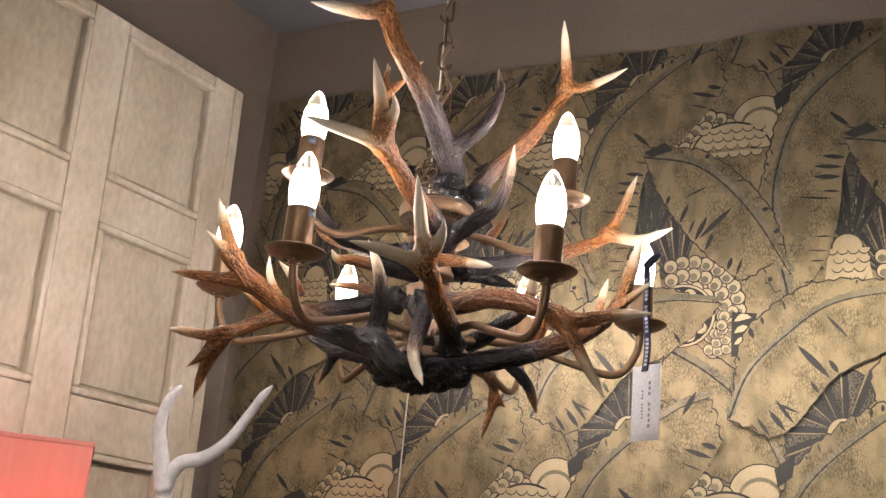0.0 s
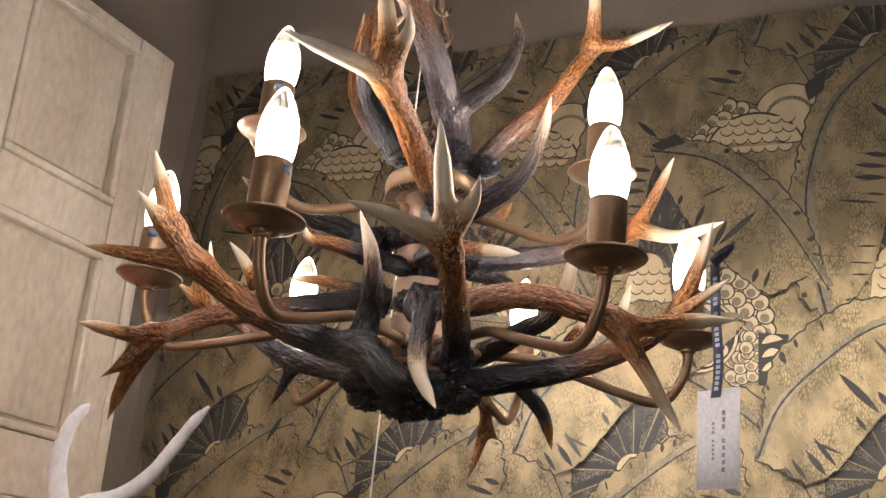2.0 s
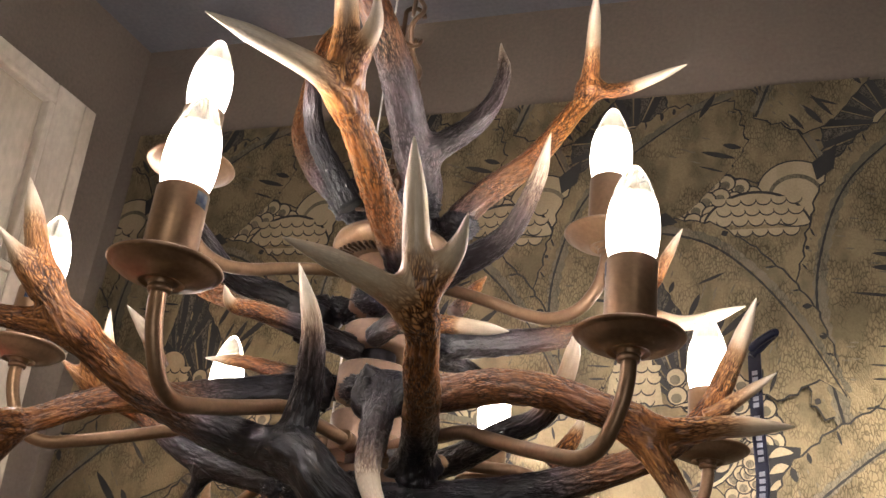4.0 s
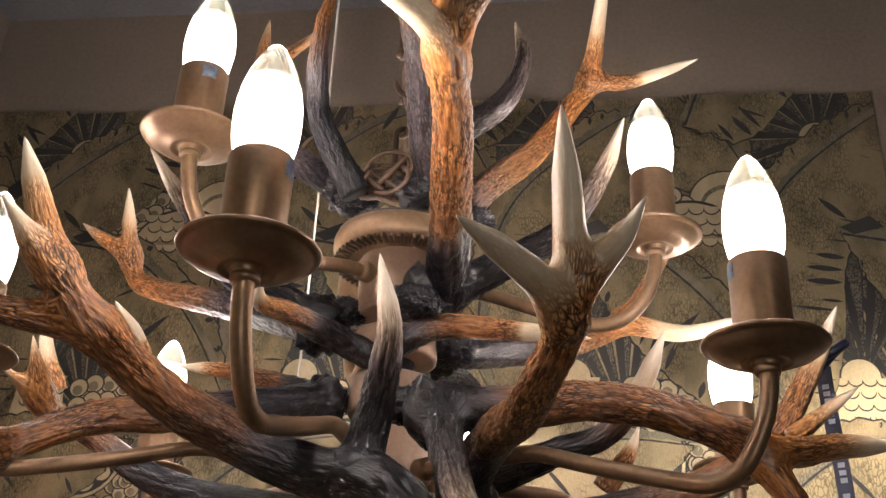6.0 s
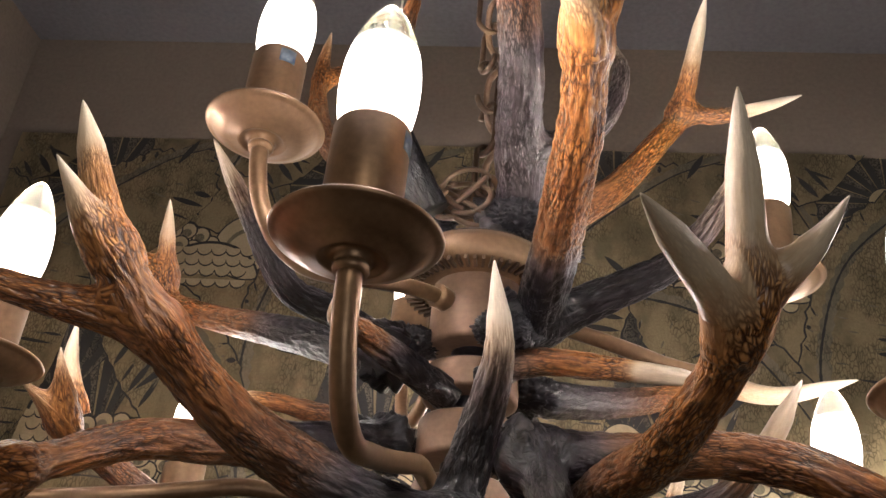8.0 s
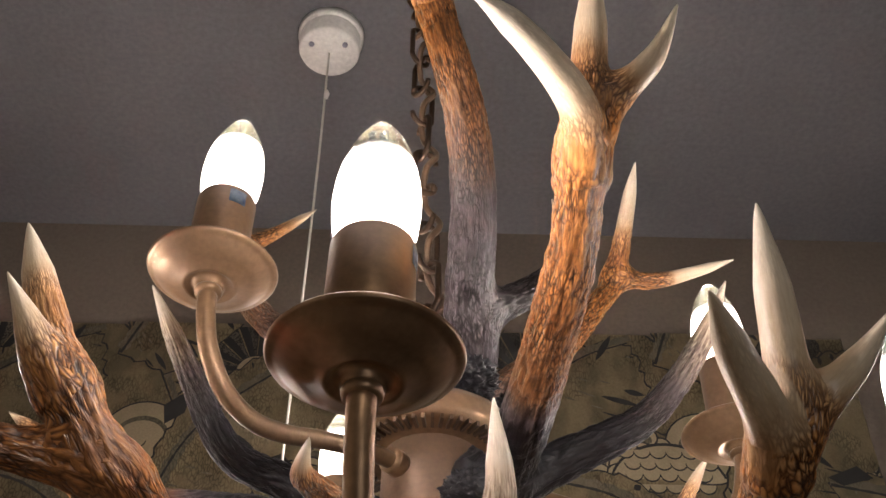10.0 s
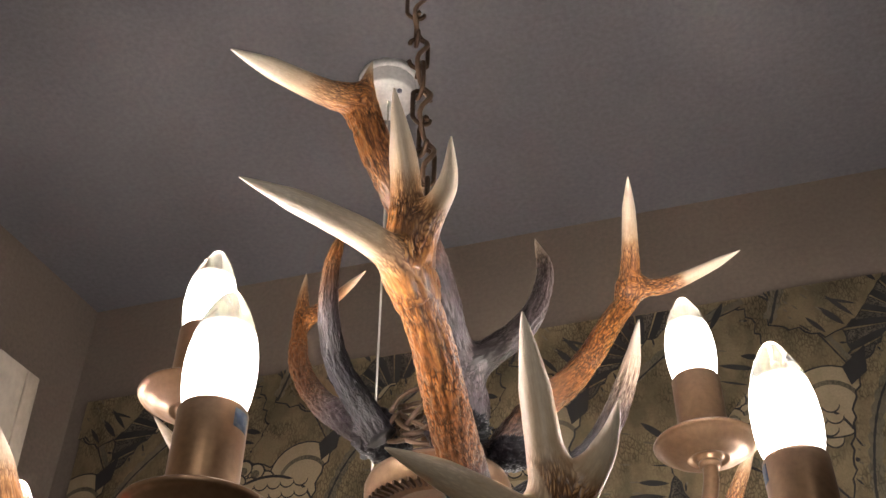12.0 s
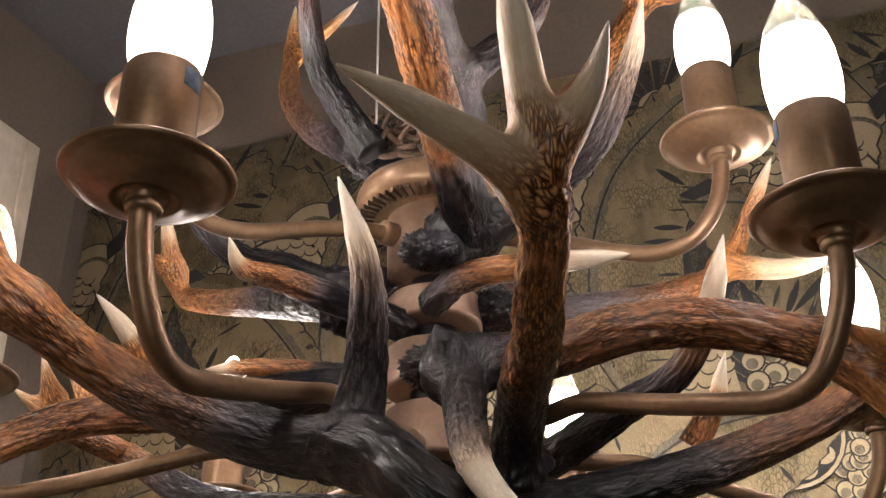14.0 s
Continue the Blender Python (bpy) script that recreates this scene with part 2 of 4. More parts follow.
def tube(points, radius, step=0.004, segs=14, bm=None, radii=None):
    """A round bar along a smooth line, closed at both ends."""
    bm = bm or bmesh.new()
    line, length = spline(points, step)
    side, rings = None, []
    for k, p in enumerate(line):
        way = (line[min(k + 1, len(line) - 1)] - line[max(k - 1, 0)]).normalized()
        side = way.orthogonal().normalized() if side is None else (side - way * side.dot(way)).normalized()
        other = way.cross(side)
        r = radius if radii is None else radii(k / (len(line) - 1))
        rings.append([bm.verts.new(p + r * (math.cos(math.tau * i / segs) * side + math.sin(math.tau * i / segs) * other)) for i in range(segs)])
    for a, b in zip(rings, rings[1:]):
        for i in range(segs):
            bm.faces.new((a[i], a[(i + 1) % segs], b[(i + 1) % segs], b[i]))
    bm.faces.new(rings[0][::-1])
    bm.faces.new(rings[-1])
    return bm

# ---- the room ----
ROOM_L, ROOM_R, ROOM_F, ROOM_B, TOP = -1.15, 2.6, -3.2, 0.50, 2.70
SKEW = 6.4  # the side wall is not quite square to the papered one


def structure(name, bm, material, label, category):
    return tagged(part(name, bm, material, None, "", False), label, category, "", "structure")


structure("wall_north", boxed(ROOM_L - 0.12, ROOM_R + 0.12, ROOM_B, ROOM_B + 0.12, 0, TOP), WALL, "taupe painted wall behind the patterned wallpaper", "wall")
west = structure("wall_west", boxed(-0.12, 0, -3.75, 0.02, 0, TOP), WALL, "taupe painted side wall behind the cupboard", "wall")
west.matrix_world = Matrix.Translation((-0.692, ROOM_B, 0)) @ Matrix.Rotation(radians(-SKEW), 4, "Z")
structure("wall_east", boxed(ROOM_R, ROOM_R + 0.12, ROOM_F, ROOM_B, 0, TOP), WALL, "plain taupe painted wall", "wall")
structure("wall_south", boxed(ROOM_L - 0.12, ROOM_R + 0.12, ROOM_F - 0.12, ROOM_F, 0, TOP), WALL, "plain taupe painted wall", "wall")
structure("floor", boxed(ROOM_L - 0.12, ROOM_R + 0.12, ROOM_F - 0.12, ROOM_B + 0.12, -0.1, 0), FLOOR, "brown oak floor of the shop", "floor")
structure("ceiling", boxed(ROOM_L - 0.12, ROOM_R + 0.12, ROOM_F - 0.12, ROOM_B + 0.12, TOP, TOP + 0.1), CEIL, "mottled grey painted ceiling", "ceiling")

# ---- panelled cupboard on the left wall ----
cupboard = thing("panelled_cupboard", "tall cream distressed painted wooden cupboard with raised panels", "cupboard")
cupboard.matrix_world = Matrix.Translation((-0.645, 0.361, 0)) @ Matrix.Rotation(radians(-SKEW), 4, "Z")
TALL, WIDE = 2.487, 2.2
RACK = Matrix.Identity(4)  # the old carcass has racked a little sideways
RACK[1][2], RACK[1][3] = -0.043, 0.043 * TALL


def joinery(name, material, *boxes):
    """Boxes (depth from, to, way along from, to, height from, to, bevel) as one part of the cupboard."""
    bm = bmesh.new()
    for x0, x1, u0, u1, z0, z1, bevel in boxes:
        box(bm, x0, x1, -u1, -u0, z0, z1, bevel)
    bm.transform(RACK)
    return part(name, bm, material, cupboard, smooth=False)


joinery("body", CREAM, (-0.040, -0.014, 0, WIDE, 0, TALL, 0))
ROWS_Z = [(0.10, 0.36), (0.43, 0.70), (0.77, 1.05), (1.13, 1.41), (1.488, 1.767), (1.848, 2.130), (2.203, 2.466)]
COLS_U = [(0.072 + 0.283 * k, 0.281 + 0.283 * k) for k in range(7)]
edges_u = [0.0] + [v for c in COLS_U for v in c] + [WIDE]
for lo, hi in zip(edges_u[::2], edges_u[1::2]):
    joinery("stile", CREAM_EDGE, (-0.0138, 0, lo, hi - 0.0005, 0, TALL, 0.002))
edges_z = [0.0] + [v for c in ROWS_Z for v in c] + [TALL]
for a, b in COLS_U:
    for lo, hi in zip(edges_z[::2], edges_z[1::2]):
        joinery("rail", CREAM_EDGE, (-0.0138, -0.0006, a + 0.0005, b - 0.001, lo, hi, 0.002))
    for lo, hi in ROWS_Z:
        w, e = 0.0125, 0.0012
        joinery("moulding", CREAM_EDGE, (-0.0135, 0.004, a + e, b - e, lo + e, lo + w, 0.0035), (-0.0135, 0.004, a + e, b - e, hi - w, hi - e, 0.0035),
                (-0.0135, 0.004, a + e, a + w, lo + w, hi - w, 0.0035), (-0.0135, 0.004, b - w, b - e, lo + w, hi - w, 0.0035))
        joinery("panel", CREAM, (-0.0138, -0.0085, a + 0.020, b - 0.020, lo + 0.020, hi - 0.020, 0.002))
joinery("edge_bead", CREAM_EDGE, (0.0002, 0.005, 0.001, 0.022, 0.0, TALL - 0.004, 0.002))

# ---- ceiling pull switch with its cord ----
switch = thing("pull_cord_switch", "round white ceiling pull switch with a long cord", "switch")
SX, SY = -0.122, 0.187
part("base_plate", lathe([(0, TOP - 0.0005), (0.036, TOP - 0.0005), (0.036, TOP - 0.008), (0.034, TOP - 0.010), (0, TOP - 0.010)], 40, (SX, SY, 0)), WHITE, switch)
part("housing", lathe([(0.033, TOP - 0.009), (0.033, TOP - 0.030), (0.031, TOP - 0.034), (0.0, TOP - 0.035)], 40, (SX, SY, 0)), WHITE, switch)
for dx in (-0.018, 0.018):
    part("screw", lathe([(0.0, TOP - 0.0368), (0.003, TOP - 0.0362), (0.003, TOP - 0.033)], 10, (SX + dx, SY - 0.012, 0)), INK, switch)
part("cord", tube([(SX, SY, TOP - 0.03), (SX + 0.006, SY - 0.006, 2.45), (SX + 0.010, SY - 0.012, 2.1), (SX + 0.012, SY - 0.014, 1.15)], 0.0011, 0.03, 8), STRING, switch)
part("connector", lathe([(0, 0), (0.0022, 0.001), (0.003, 0.008), (0.0012, 0.013), (0, 0.013)], 12, (SX + 0.004, SY - 0.003, 2.585)), WHITE, switch)

# ---- the antler chandelier ----
chandelier = thing("antler_chandelier", "nine-light bronze chandelier wrapped in brown resin antlers with ivory tips", "chandelier")


def column():
    seg = [(1.846, 1.880), (1.891, 1.921), (1.933, 1.958), (1.971, 1.990), (2.002, 2.046)]
    for lo, hi in seg:
        part("column_segment", lathe([(0, lo), (0.0255, lo), (0.0278, lo + 0.0012), (0.028, lo + 0.003), (0.028, hi - 0.0015), (0.0265, hi), (0, hi)], 48), COPPER, chandelier)
    part("column_core", lathe([(0, 1.844), (0.0135, 1.844), (0.0135, 2.05), (0, 2.05)], 32), SOOT, chandelier, "dark gaps between the column segments")
    cap = part("cap", lathe([(0, 2.044), (0.040, 2.044), (0.0465, 2.047), (0.0475, 2.051), (0.0475, 2.0575), (0.0455, 2.0625), (0, 2.0625)], 56), BRONZE, chandelier)
    # the top mirrors dark surroundings; that reflection is put into its colour
    part("cap_top", lathe([(0, 2.0626), (0.0452, 2.0626), (0.040, 2.067), (0.028, 2.0715), (0, 2.074)], 56), CABLE, cap, "top of the cap, its dark reflection painted in")
    # dark-coloured blocks paint the shade in the gaps of the knurling
    bm = bmesh.new()
    for k in range(56):
        a = math.tau * k / 56
        m = Matrix.Rotation(a, 4, "Z") @ Matrix.Translation((0.0415, 0, 2.0432))
        bmesh.ops.create_cube(bm, size=1, matrix=m @ Matrix.Diagonal((0.010, 0.0018, 0.003, 1)))
    tagged(part("knurling", bm, CHAIN, cap, smooth=False), kind="stuff")


column()


def bulb_profile(scale=1.0):
    """A candle bulb: widest at two fifths of its height, drawn out to a blunt point."""
    pairs = [(0.0122, 0), (0.0140, 0.004), (0.0154, 0.010), (0.0162, 0.017), (0.0164, 0.023), (0.0159, 0.031), (0.0146, 0.039),
             (0.0124, 0.0470), (0.0096, 0.0540), (0.0064, 0.0600), (0.0038, 0.0637), (0.0018, 0.0655), (0.0, 0.0660)]
    return [(r * scale * 0.97, z) for r, z in pairs]


PAN = [(0.0, 0.0), (0.0055, 0.0), (0.0072, 0.0014), (0.0066, 0.003), (0.0102, 0.0036), (0.0114, 0.0026), (0.0128, 0.0024), (0.0136, 0.0036), (0.020, 0.0050), (0.0258, 0.0076),
       (0.0276, 0.0100), (0.0292, 0.0108), (0.0308, 0.0112), (0.0316, 0.0124), (0.0309, 0.0134), (0.0290, 0.0126), (0.0262, 0.0108), (0.022, 0.0084), (0.010, 0.0074), (0, 0.0074)]
TUBE = [(0.0, 0.007), (0.0146, 0.007), (0.0149, 0.008), (0.0149, 0.0575), (0.0143, 0.0588), (0.0122, 0.0588), (0.0122, 0.052), (0, 0.052)]
pan_mesh = mesh_of("drip_pan", lathe(PAN, 64), BRONZE)
tube_mesh = mesh_of("candle_tube", lathe(TUBE, 40), BRONZE)
shell = bulb_profile() + [(max(r - 0.0006, 0), z - 0.0006 * (z > 0.05)) for r, z in bulb_profile()[::-1]]
glass_mesh = mesh_of("bulb", lathe(shell, 36), GLASS)
glow_mesh = mesh_of("lit_core", lathe([(0, 0.0005), (0.0105, 0.0005), (0.0124, 0.004), (0.0138, 0.010), (0.0146, 0.017), (0.0147, 0.023), (0.0142, 0.030), (0.0130, 0.038),
                                       (0.0110, 0.0455), (0.0084, 0.0515), (0.0050, 0.0560), (0, 0.0580)], 32), LIT)


def sticker(angle):
    """A small printed rating label bent round the top of a candle sleeve."""
    bm = bmesh.new()
    rows = []
    for k in range(9):
        a = radians(angle - 17 + 34 * k / 8)
        rows.append([bm.verts.new((r * math.cos(a), r * math.sin(a), z)) for r, z in ((0.01495, 0.047), (0.01512, 0.047), (0.01512, 0.0555), (0.01495, 0.0555))])
    for a, b in zip(rows, rows[1:]):
        for i in range(4):
            bm.faces.new((a[i], a[(i + 1) % 4], b[(i + 1) % 4], b[i]))
    bm.faces.new(rows[0][::-1])
    bm.faces.new(rows[-1])
    bmesh.ops.recalc_face_normals(bm, faces=bm.faces[:])
    return bm


def candle_arm(angle, reach, end, stuck):
    """One arm with its pan, sleeve and bulb; end is the height of the underside of the pan."""
    c, s = math.cos(radians(angle)), math.sin(radians(angle))
    line = ([(0.024, 1.895), (0.06, 1.8945), (0.09, 1.893), (0.115, 1.892), (0.143, 1.883), (0.17, 1.874), (0.2, 1.865), (0.224, 1.8595), (0.241, 1.865), (0.2535, 1.885), (0.258, 1.902), (0.258, 1.912)]
            if reach > 0.2 else
            [(0.024, 2.025), (0.045, 2.022), (0.07, 2.014), (0.095, 2.004), (0.118, 1.994), (0.14, 1.9885), (0.16, 1.993), (0.174, 2.008), (0.180, 2.026), (0.181, 2.038)])
    stretch = reach / line[-1][0]
    line = [line[0]] + [(r * stretch, z) for r, z in line[1:]]
    lift = end - line[-1][1]
    line = [(r, z + lift * r / reach) for r, z in line]
    start = line[0][1]
    arm = part("candle_arm", tube([(r * c, r * s, z) for r, z in line], 0.0047, 0.005, 16), BRONZE, chandelier)
    collar = lathe([(0, 0), (0.0062, 0), (0.0068, 0.002), (0.0062, 0.004), (0, 0.004)], 20, (reach * c, reach * s, end - 0.003))
    part("collar", collar, BRONZE, arm)
    boss = tube([(0.026 * c, 0.026 * s, start), (0.033 * c, 0.033 * s, start), (0.036 * c, 0.036 * s, start)], 0.0072, 0.004, 20)
    part("boss", boss, BRONZE, arm)
    for name, me, dz, label in (("drip_pan", pan_mesh, 0, ""), ("candle_tube", tube_mesh, 0, ""), ("lit_core", glow_mesh, 0.0570, "glowing white bulb core"),
                                ("bulb", glass_mesh, 0.0568, "clear candle bulb, lit")):
        ob = new(name, me)
        ob.parent = arm
        ob.location = (reach * c, reach * s, end + dz)
        ob.rotation_euler = (0, 0, radians(angle + 60))
        if label:
            ob["label"] = label
        if name == "bulb":
            ob.visible_shadow = False
    label = part("rating_label", sticker(stuck), LABEL, arm, "small blue and white printed label")
    label.location = (reach * c, reach * s, end)
    return arm


# angle, reach and height of each arm: six below, three above
for angle, reach, end, stuck in ((-94.7, 0.2575, 1.9095, -8), (-34.8, 0.2575, 1.911, 190), (25.7, 0.258, 1.9235, 110), (85.7, 0.258, 1.9305, 170), (145.7, 0.258, 1.9255, 230), (200.5, 0.262, 1.930, 290),
                                 (-128.7, 0.1725, 2.0515, -56), (-4.5, 0.1725, 2.0445, 60), (112.5, 0.176, 2.0640, 180)):
    candle_arm(angle, reach, end, stuck)


def stops_at(stops, u):
    for (a, x), (b, y) in zip(stops, stops[1:]):
        if u <= b:
            return x + (y - x) * (u - a) / max(1e-6, b - a)
    return stops[-1][1]


def swell(n, axes, ways, tones, blend=0.011):
    """How far each point of strand n lies from its axis once the strands of one antler flow into each other, and its tone there."""
    line, _, radii, _ = axes[n]
    base = np.array([tuple(p) for p in line])[:, None, :]
    own = np.repeat(np.array(radii)[:, None], ways.shape[1], axis=1)
    out, tone = own.copy(), np.repeat(tones[:, None], ways.shape[1], axis=1)
    if len(axes) == 1:
        return out, tone
    others = [(np.array([tuple(p) for p in a[0]])[::3], np.array(a[2])[::3], np.array(a[3])[::3]) for i, a in enumerate(axes) if i != n]
    centre = np.concatenate([o[0] for o in others])
    size = np.concatenate([o[1] for o in others])
    shade = np.concatenate([o[2] for o in others])
    close = np.where(np.array([(np.linalg.norm(centre - b, axis=1) - size).min() < 0.045 for b in base[:, 0]]))[0]
    for k in close:
        for _ in range(6):
            p = base[k] + ways[k] * out[k][:, None]
            gap = np.linalg.norm(p[:, None, :] - centre[None], axis=2) - size
            pick = gap.argmin(axis=1)
            far = gap[np.arange(len(pick)), pick]
            mine = out[k] - own[k]
            h = np.clip(0.5 + 0.5 * (far - mine) / blend, 0, 1)
            field = far * (1 - h) + mine * h - blend * h * (1 - h)
            out[k] = np.clip(out[k] - 0.8 * field, own[k], own[k] + 0.010)
        weight = np.clip(0.5 - 0.5 * (far - mine) / 0.02, 0, 0.5)
        tone[k] = tone[k] * (1 - weight) + shade[pick] * weight
    return out, tone


def antler(strands, burr=True, seed=0, label=""):
    """An antler: the first strand is the beam, the others its tines. A strand: points, radius at the root and near the tip, and the tone
    (0 black, a half brown, 1 ivory) in stops along it; a fifth entry marks a tine that pales through grey. The tone and the depth of the grooves lie in the UV map."""
    bm = bmesh.new()
    uv = bm.loops.layers.uv.new("tone")
    rd = bm.loops.layers.uv.new("round")
    gr = bm.loops.layers.uv.new("grey")
    axes = []
    for points, r0, r1, stops, *_ in strands:
        n = len(axes)
        line, length = spline(points, 0.0015)
        m = len(line) - 1
        radii, tones = [], []
        for k in range(m + 1):
            u, s = k / m, length * k / m
            r = r1 + (r0 - r1) * (1 - u) ** (0.6 if n == 0 else 0.85)
            end = max(0.0, (length - s) / (8.0 * r1))
            if end < 1:
                r *= max(0.10, end ** 0.55)
            if n == 0 and burr:
                r *= 1 + 0.32 * math.exp(-((s - 0.006) / 0.006) ** 2)
            radii.append(r)
            tones.append(stops_at(stops, u))
        axes.append((line, length, radii, tones))
    for n, (line, length, radii, tones) in enumerate(axes):
        r0, grey = strands[n][1], float(len(strands[n]) > 4)
        segs = 84 if r0 > 0.0088 else 48
        side, m = None, len(line) - 1
        off = Vector((seed * 3.1 + n * 7.7, seed * 1.7, n * 2.3))
        ways = []
        for k in range(m + 1):
            way = (line[min(k + 1, m)] - line[max(k - 1, 0)]).normalized()
            side = way.orthogonal().normalized() if side is None else (side - way * side.dot(way)).normalized()
            other = way.cross(side)
            ways.append([math.cos(math.tau * i / segs) * side + math.sin(math.tau * i / segs) * other for i in range(segs)])
        spread, tinted = swell(n, axes, np.array(ways), np.array(tones))
        rings = []
        for k, p in enumerate(line):
            s, r = length * k / m, radii[k]
            knob = math.exp(-((s - 0.006) / 0.006) ** 2) if n == 0 and burr else 0.0
            ring = []
            for i in range(segs):
                a = math.tau * i / segs
                d, tone = ways[k][i], float(tinted[k, i])
                rough = min(1.0, max(0.06, (0.86 - tone) / 0.22))
                turn = Vector((math.cos(a), math.sin(a), 0)) * (r0 / 0.0024)
                q = turn + Vector((0, 0, s * 125)) + off
                q = q + 0.7 * Vector((noise.noise(q * 0.6), noise.noise(q * 0.6 + off), noise.noise(q * 0.5)))
                h = noise.noise(q) + 0.45 * noise.noise(q * 2.1 + off)
                h = math.tanh(2.3 * h)
                broad = 0.09 * noise.noise(Vector((math.cos(a) * 0.7, math.sin(a) * 0.7, s * 14)) + off)
                flute = 0.0007 * noise.noise(Vector((math.cos(a) * 2.6, math.sin(a) * 2.6, s * 18)) + off)
                lump = 0.45 * knob * abs(noise.noise(p * 190 + d * 2.2 + off))
                lift = (0.0007 * h + flute) * rough * min(1.0, r / 0.008)
                reach = float(spread[k, i]) + r * (broad * (r > 0.004) + lump) + lift
                ring.append((bm.verts.new(p + reach * d), tone, 0.5 + 0.5 * h * rough, s))
            rings.append(ring)
        for a, b in zip(rings, rings[1:]):
            for i in range(segs):
                j = (i + 1) % segs
                quad = (a[i], a[j], b[j], b[i])
                f = bm.faces.new([q[0] for q in quad])
                for loop, q, turn in zip(f.loops, quad, (i, i + 1, i + 1, i)):
                    loop[uv].uv = (q[1], q[2])
                    loop[gr].uv = (grey * min(1.0, q[3] / 0.012), 0)
                    loop[rd].uv = (q[3], min(turn, segs - turn) / segs * r0 * math.tau)
        for ring in (rings[0][::-1], rings[-1]):
            f = bm.faces.new([q[0] for q in ring])
            for loop, q in zip(f.loops, ring):
                loop[uv].uv = (q[1], q[2])
    return part("antler", bm, ANTLER, chandelier, label)


# control points of each antler, in metres from the floor below the chandelier
antler([
    ([(0.018, -0.050, 1.995), (0.035, -0.045, 2.003), (0.043, -0.084, 2.009), (0.051, -0.147, 2.015), (0.057, -0.196, 2.025), (0.058, -0.244, 2.043), (0.061, -0.257, 2.075), (0.062, -0.284, 2.116)], 0.014, 0.0042, [(0, 0), (0.2, 0.05), (0.32, 0.4), (0.72, 0.58), (0.82, 0.72), (0.9, 0.9), (1, 1)]),
    ([(0.058, -0.233, 2.037), (0.053, -0.264, 2.036), (0.033, -0.292, 2.038), (0.006, -0.314, 2.045)], 0.0095, 0.003, [(0, 0.62), (0.25, 0.8), (0.5, 0.92), (1, 1)]),
    ([(0.058, -0.242, 2.042), (0.070, -0.252, 2.057), (0.084, -0.268, 2.064), (0.091, -0.287, 2.072)], 0.008, 0.003, [(0, 0.55), (0.35, 0.75), (0.6, 0.92), (1, 1)]),
    ([(0.033, -0.042, 1.999), (0.071, -0.052, 2.016), (0.111, -0.066, 2.033), (0.136, -0.091, 2.059), (0.149, -0.112, 2.085)], 0.0125, 0.003, [(0, 0.03), (0.35, 0.14), (0.6, 0.36), (0.78, 0.62), (0.9, 0.88), (1, 1)], 1),
], True, 1, 'upright antler with three ivory points')
antler([
    ([(0.008, 0.005, 2.092), (0.022, -0.012, 2.107), (0.020, -0.044, 2.133), (0.021, -0.086, 2.160), (0.015, -0.125, 2.187), (0.005, -0.152, 2.213), (-0.007, -0.168, 2.248), (-0.019, -0.194, 2.236), (-0.053, -0.251, 2.222)], 0.0165, 0.0035, [(0, 0.17), (0.36, 0.27), (0.5, 0.44), (0.72, 0.57), (0.85, 0.85), (1, 1)]),
    ([(-0.005, -0.165, 2.245), (0.002, -0.173, 2.267), (0.005, -0.175, 2.280)], 0.006, 0.002, [(0, 0.6), (1, 1)]),
    ([(0.022, -0.032, 2.122), (0.068, -0.029, 2.155), (0.083, -0.023, 2.198), (0.077, -0.018, 2.238)], 0.011, 0.003, [(0, 0.3), (0.4, 0.36), (0.75, 0.42), (0.9, 0.7), (1, 0.88)], 1),
], True, 2, 'tall grey-brown upright antler')
antler([
    ([(0.017, 0.044, 2.084), (0.049, 0.056, 2.135), (0.086, 0.071, 2.177), (0.117, 0.075, 2.223), (0.133, 0.072, 2.251), (0.147, 0.017, 2.315)], 0.0125, 0.003, [(0, 0.2), (0.2, 0.38), (0.5, 0.5), (0.76, 0.58), (0.84, 0.85), (1, 1)]),
    ([(0.132, 0.073, 2.249), (0.161, 0.071, 2.245), (0.190, 0.065, 2.249), (0.220, 0.059, 2.257)], 0.0075, 0.0022, [(0, 0.55), (0.35, 0.6), (0.5, 0.85), (1, 1)]),
], True, 3, 'orange-brown forked antler leaning outwards')
antler([
    ([(-0.040, -0.005, 2.101), (-0.100, 0.036, 2.159), (-0.137, 0.062, 2.219), (-0.153, 0.087, 2.286), (-0.149, 0.080, 2.331)], 0.012, 0.003, [(0, 0.05), (0.3, 0.3), (0.6, 0.45), (0.85, 0.6), (1, 0.9)]),
    ([(-0.148, 0.089, 2.286), (-0.124, 0.092, 2.308), (-0.098, 0.094, 2.334)], 0.0065, 0.002, [(0, 0.5), (0.4, 0.7), (1, 0.95)]),
    ([(-0.030, -0.028, 2.085), (-0.044, -0.036, 2.110), (-0.053, -0.052, 2.128), (-0.054, -0.071, 2.145), (-0.053, -0.081, 2.168), (-0.051, -0.083, 2.197), (-0.046, -0.077, 2.229)], 0.0105, 0.003, [(0, 0.03), (0.35, 0.13), (0.6, 0.28), (0.78, 0.42), (0.9, 0.66), (1, 0.95)]),
], True, 4, 'dark antler rising at the back')
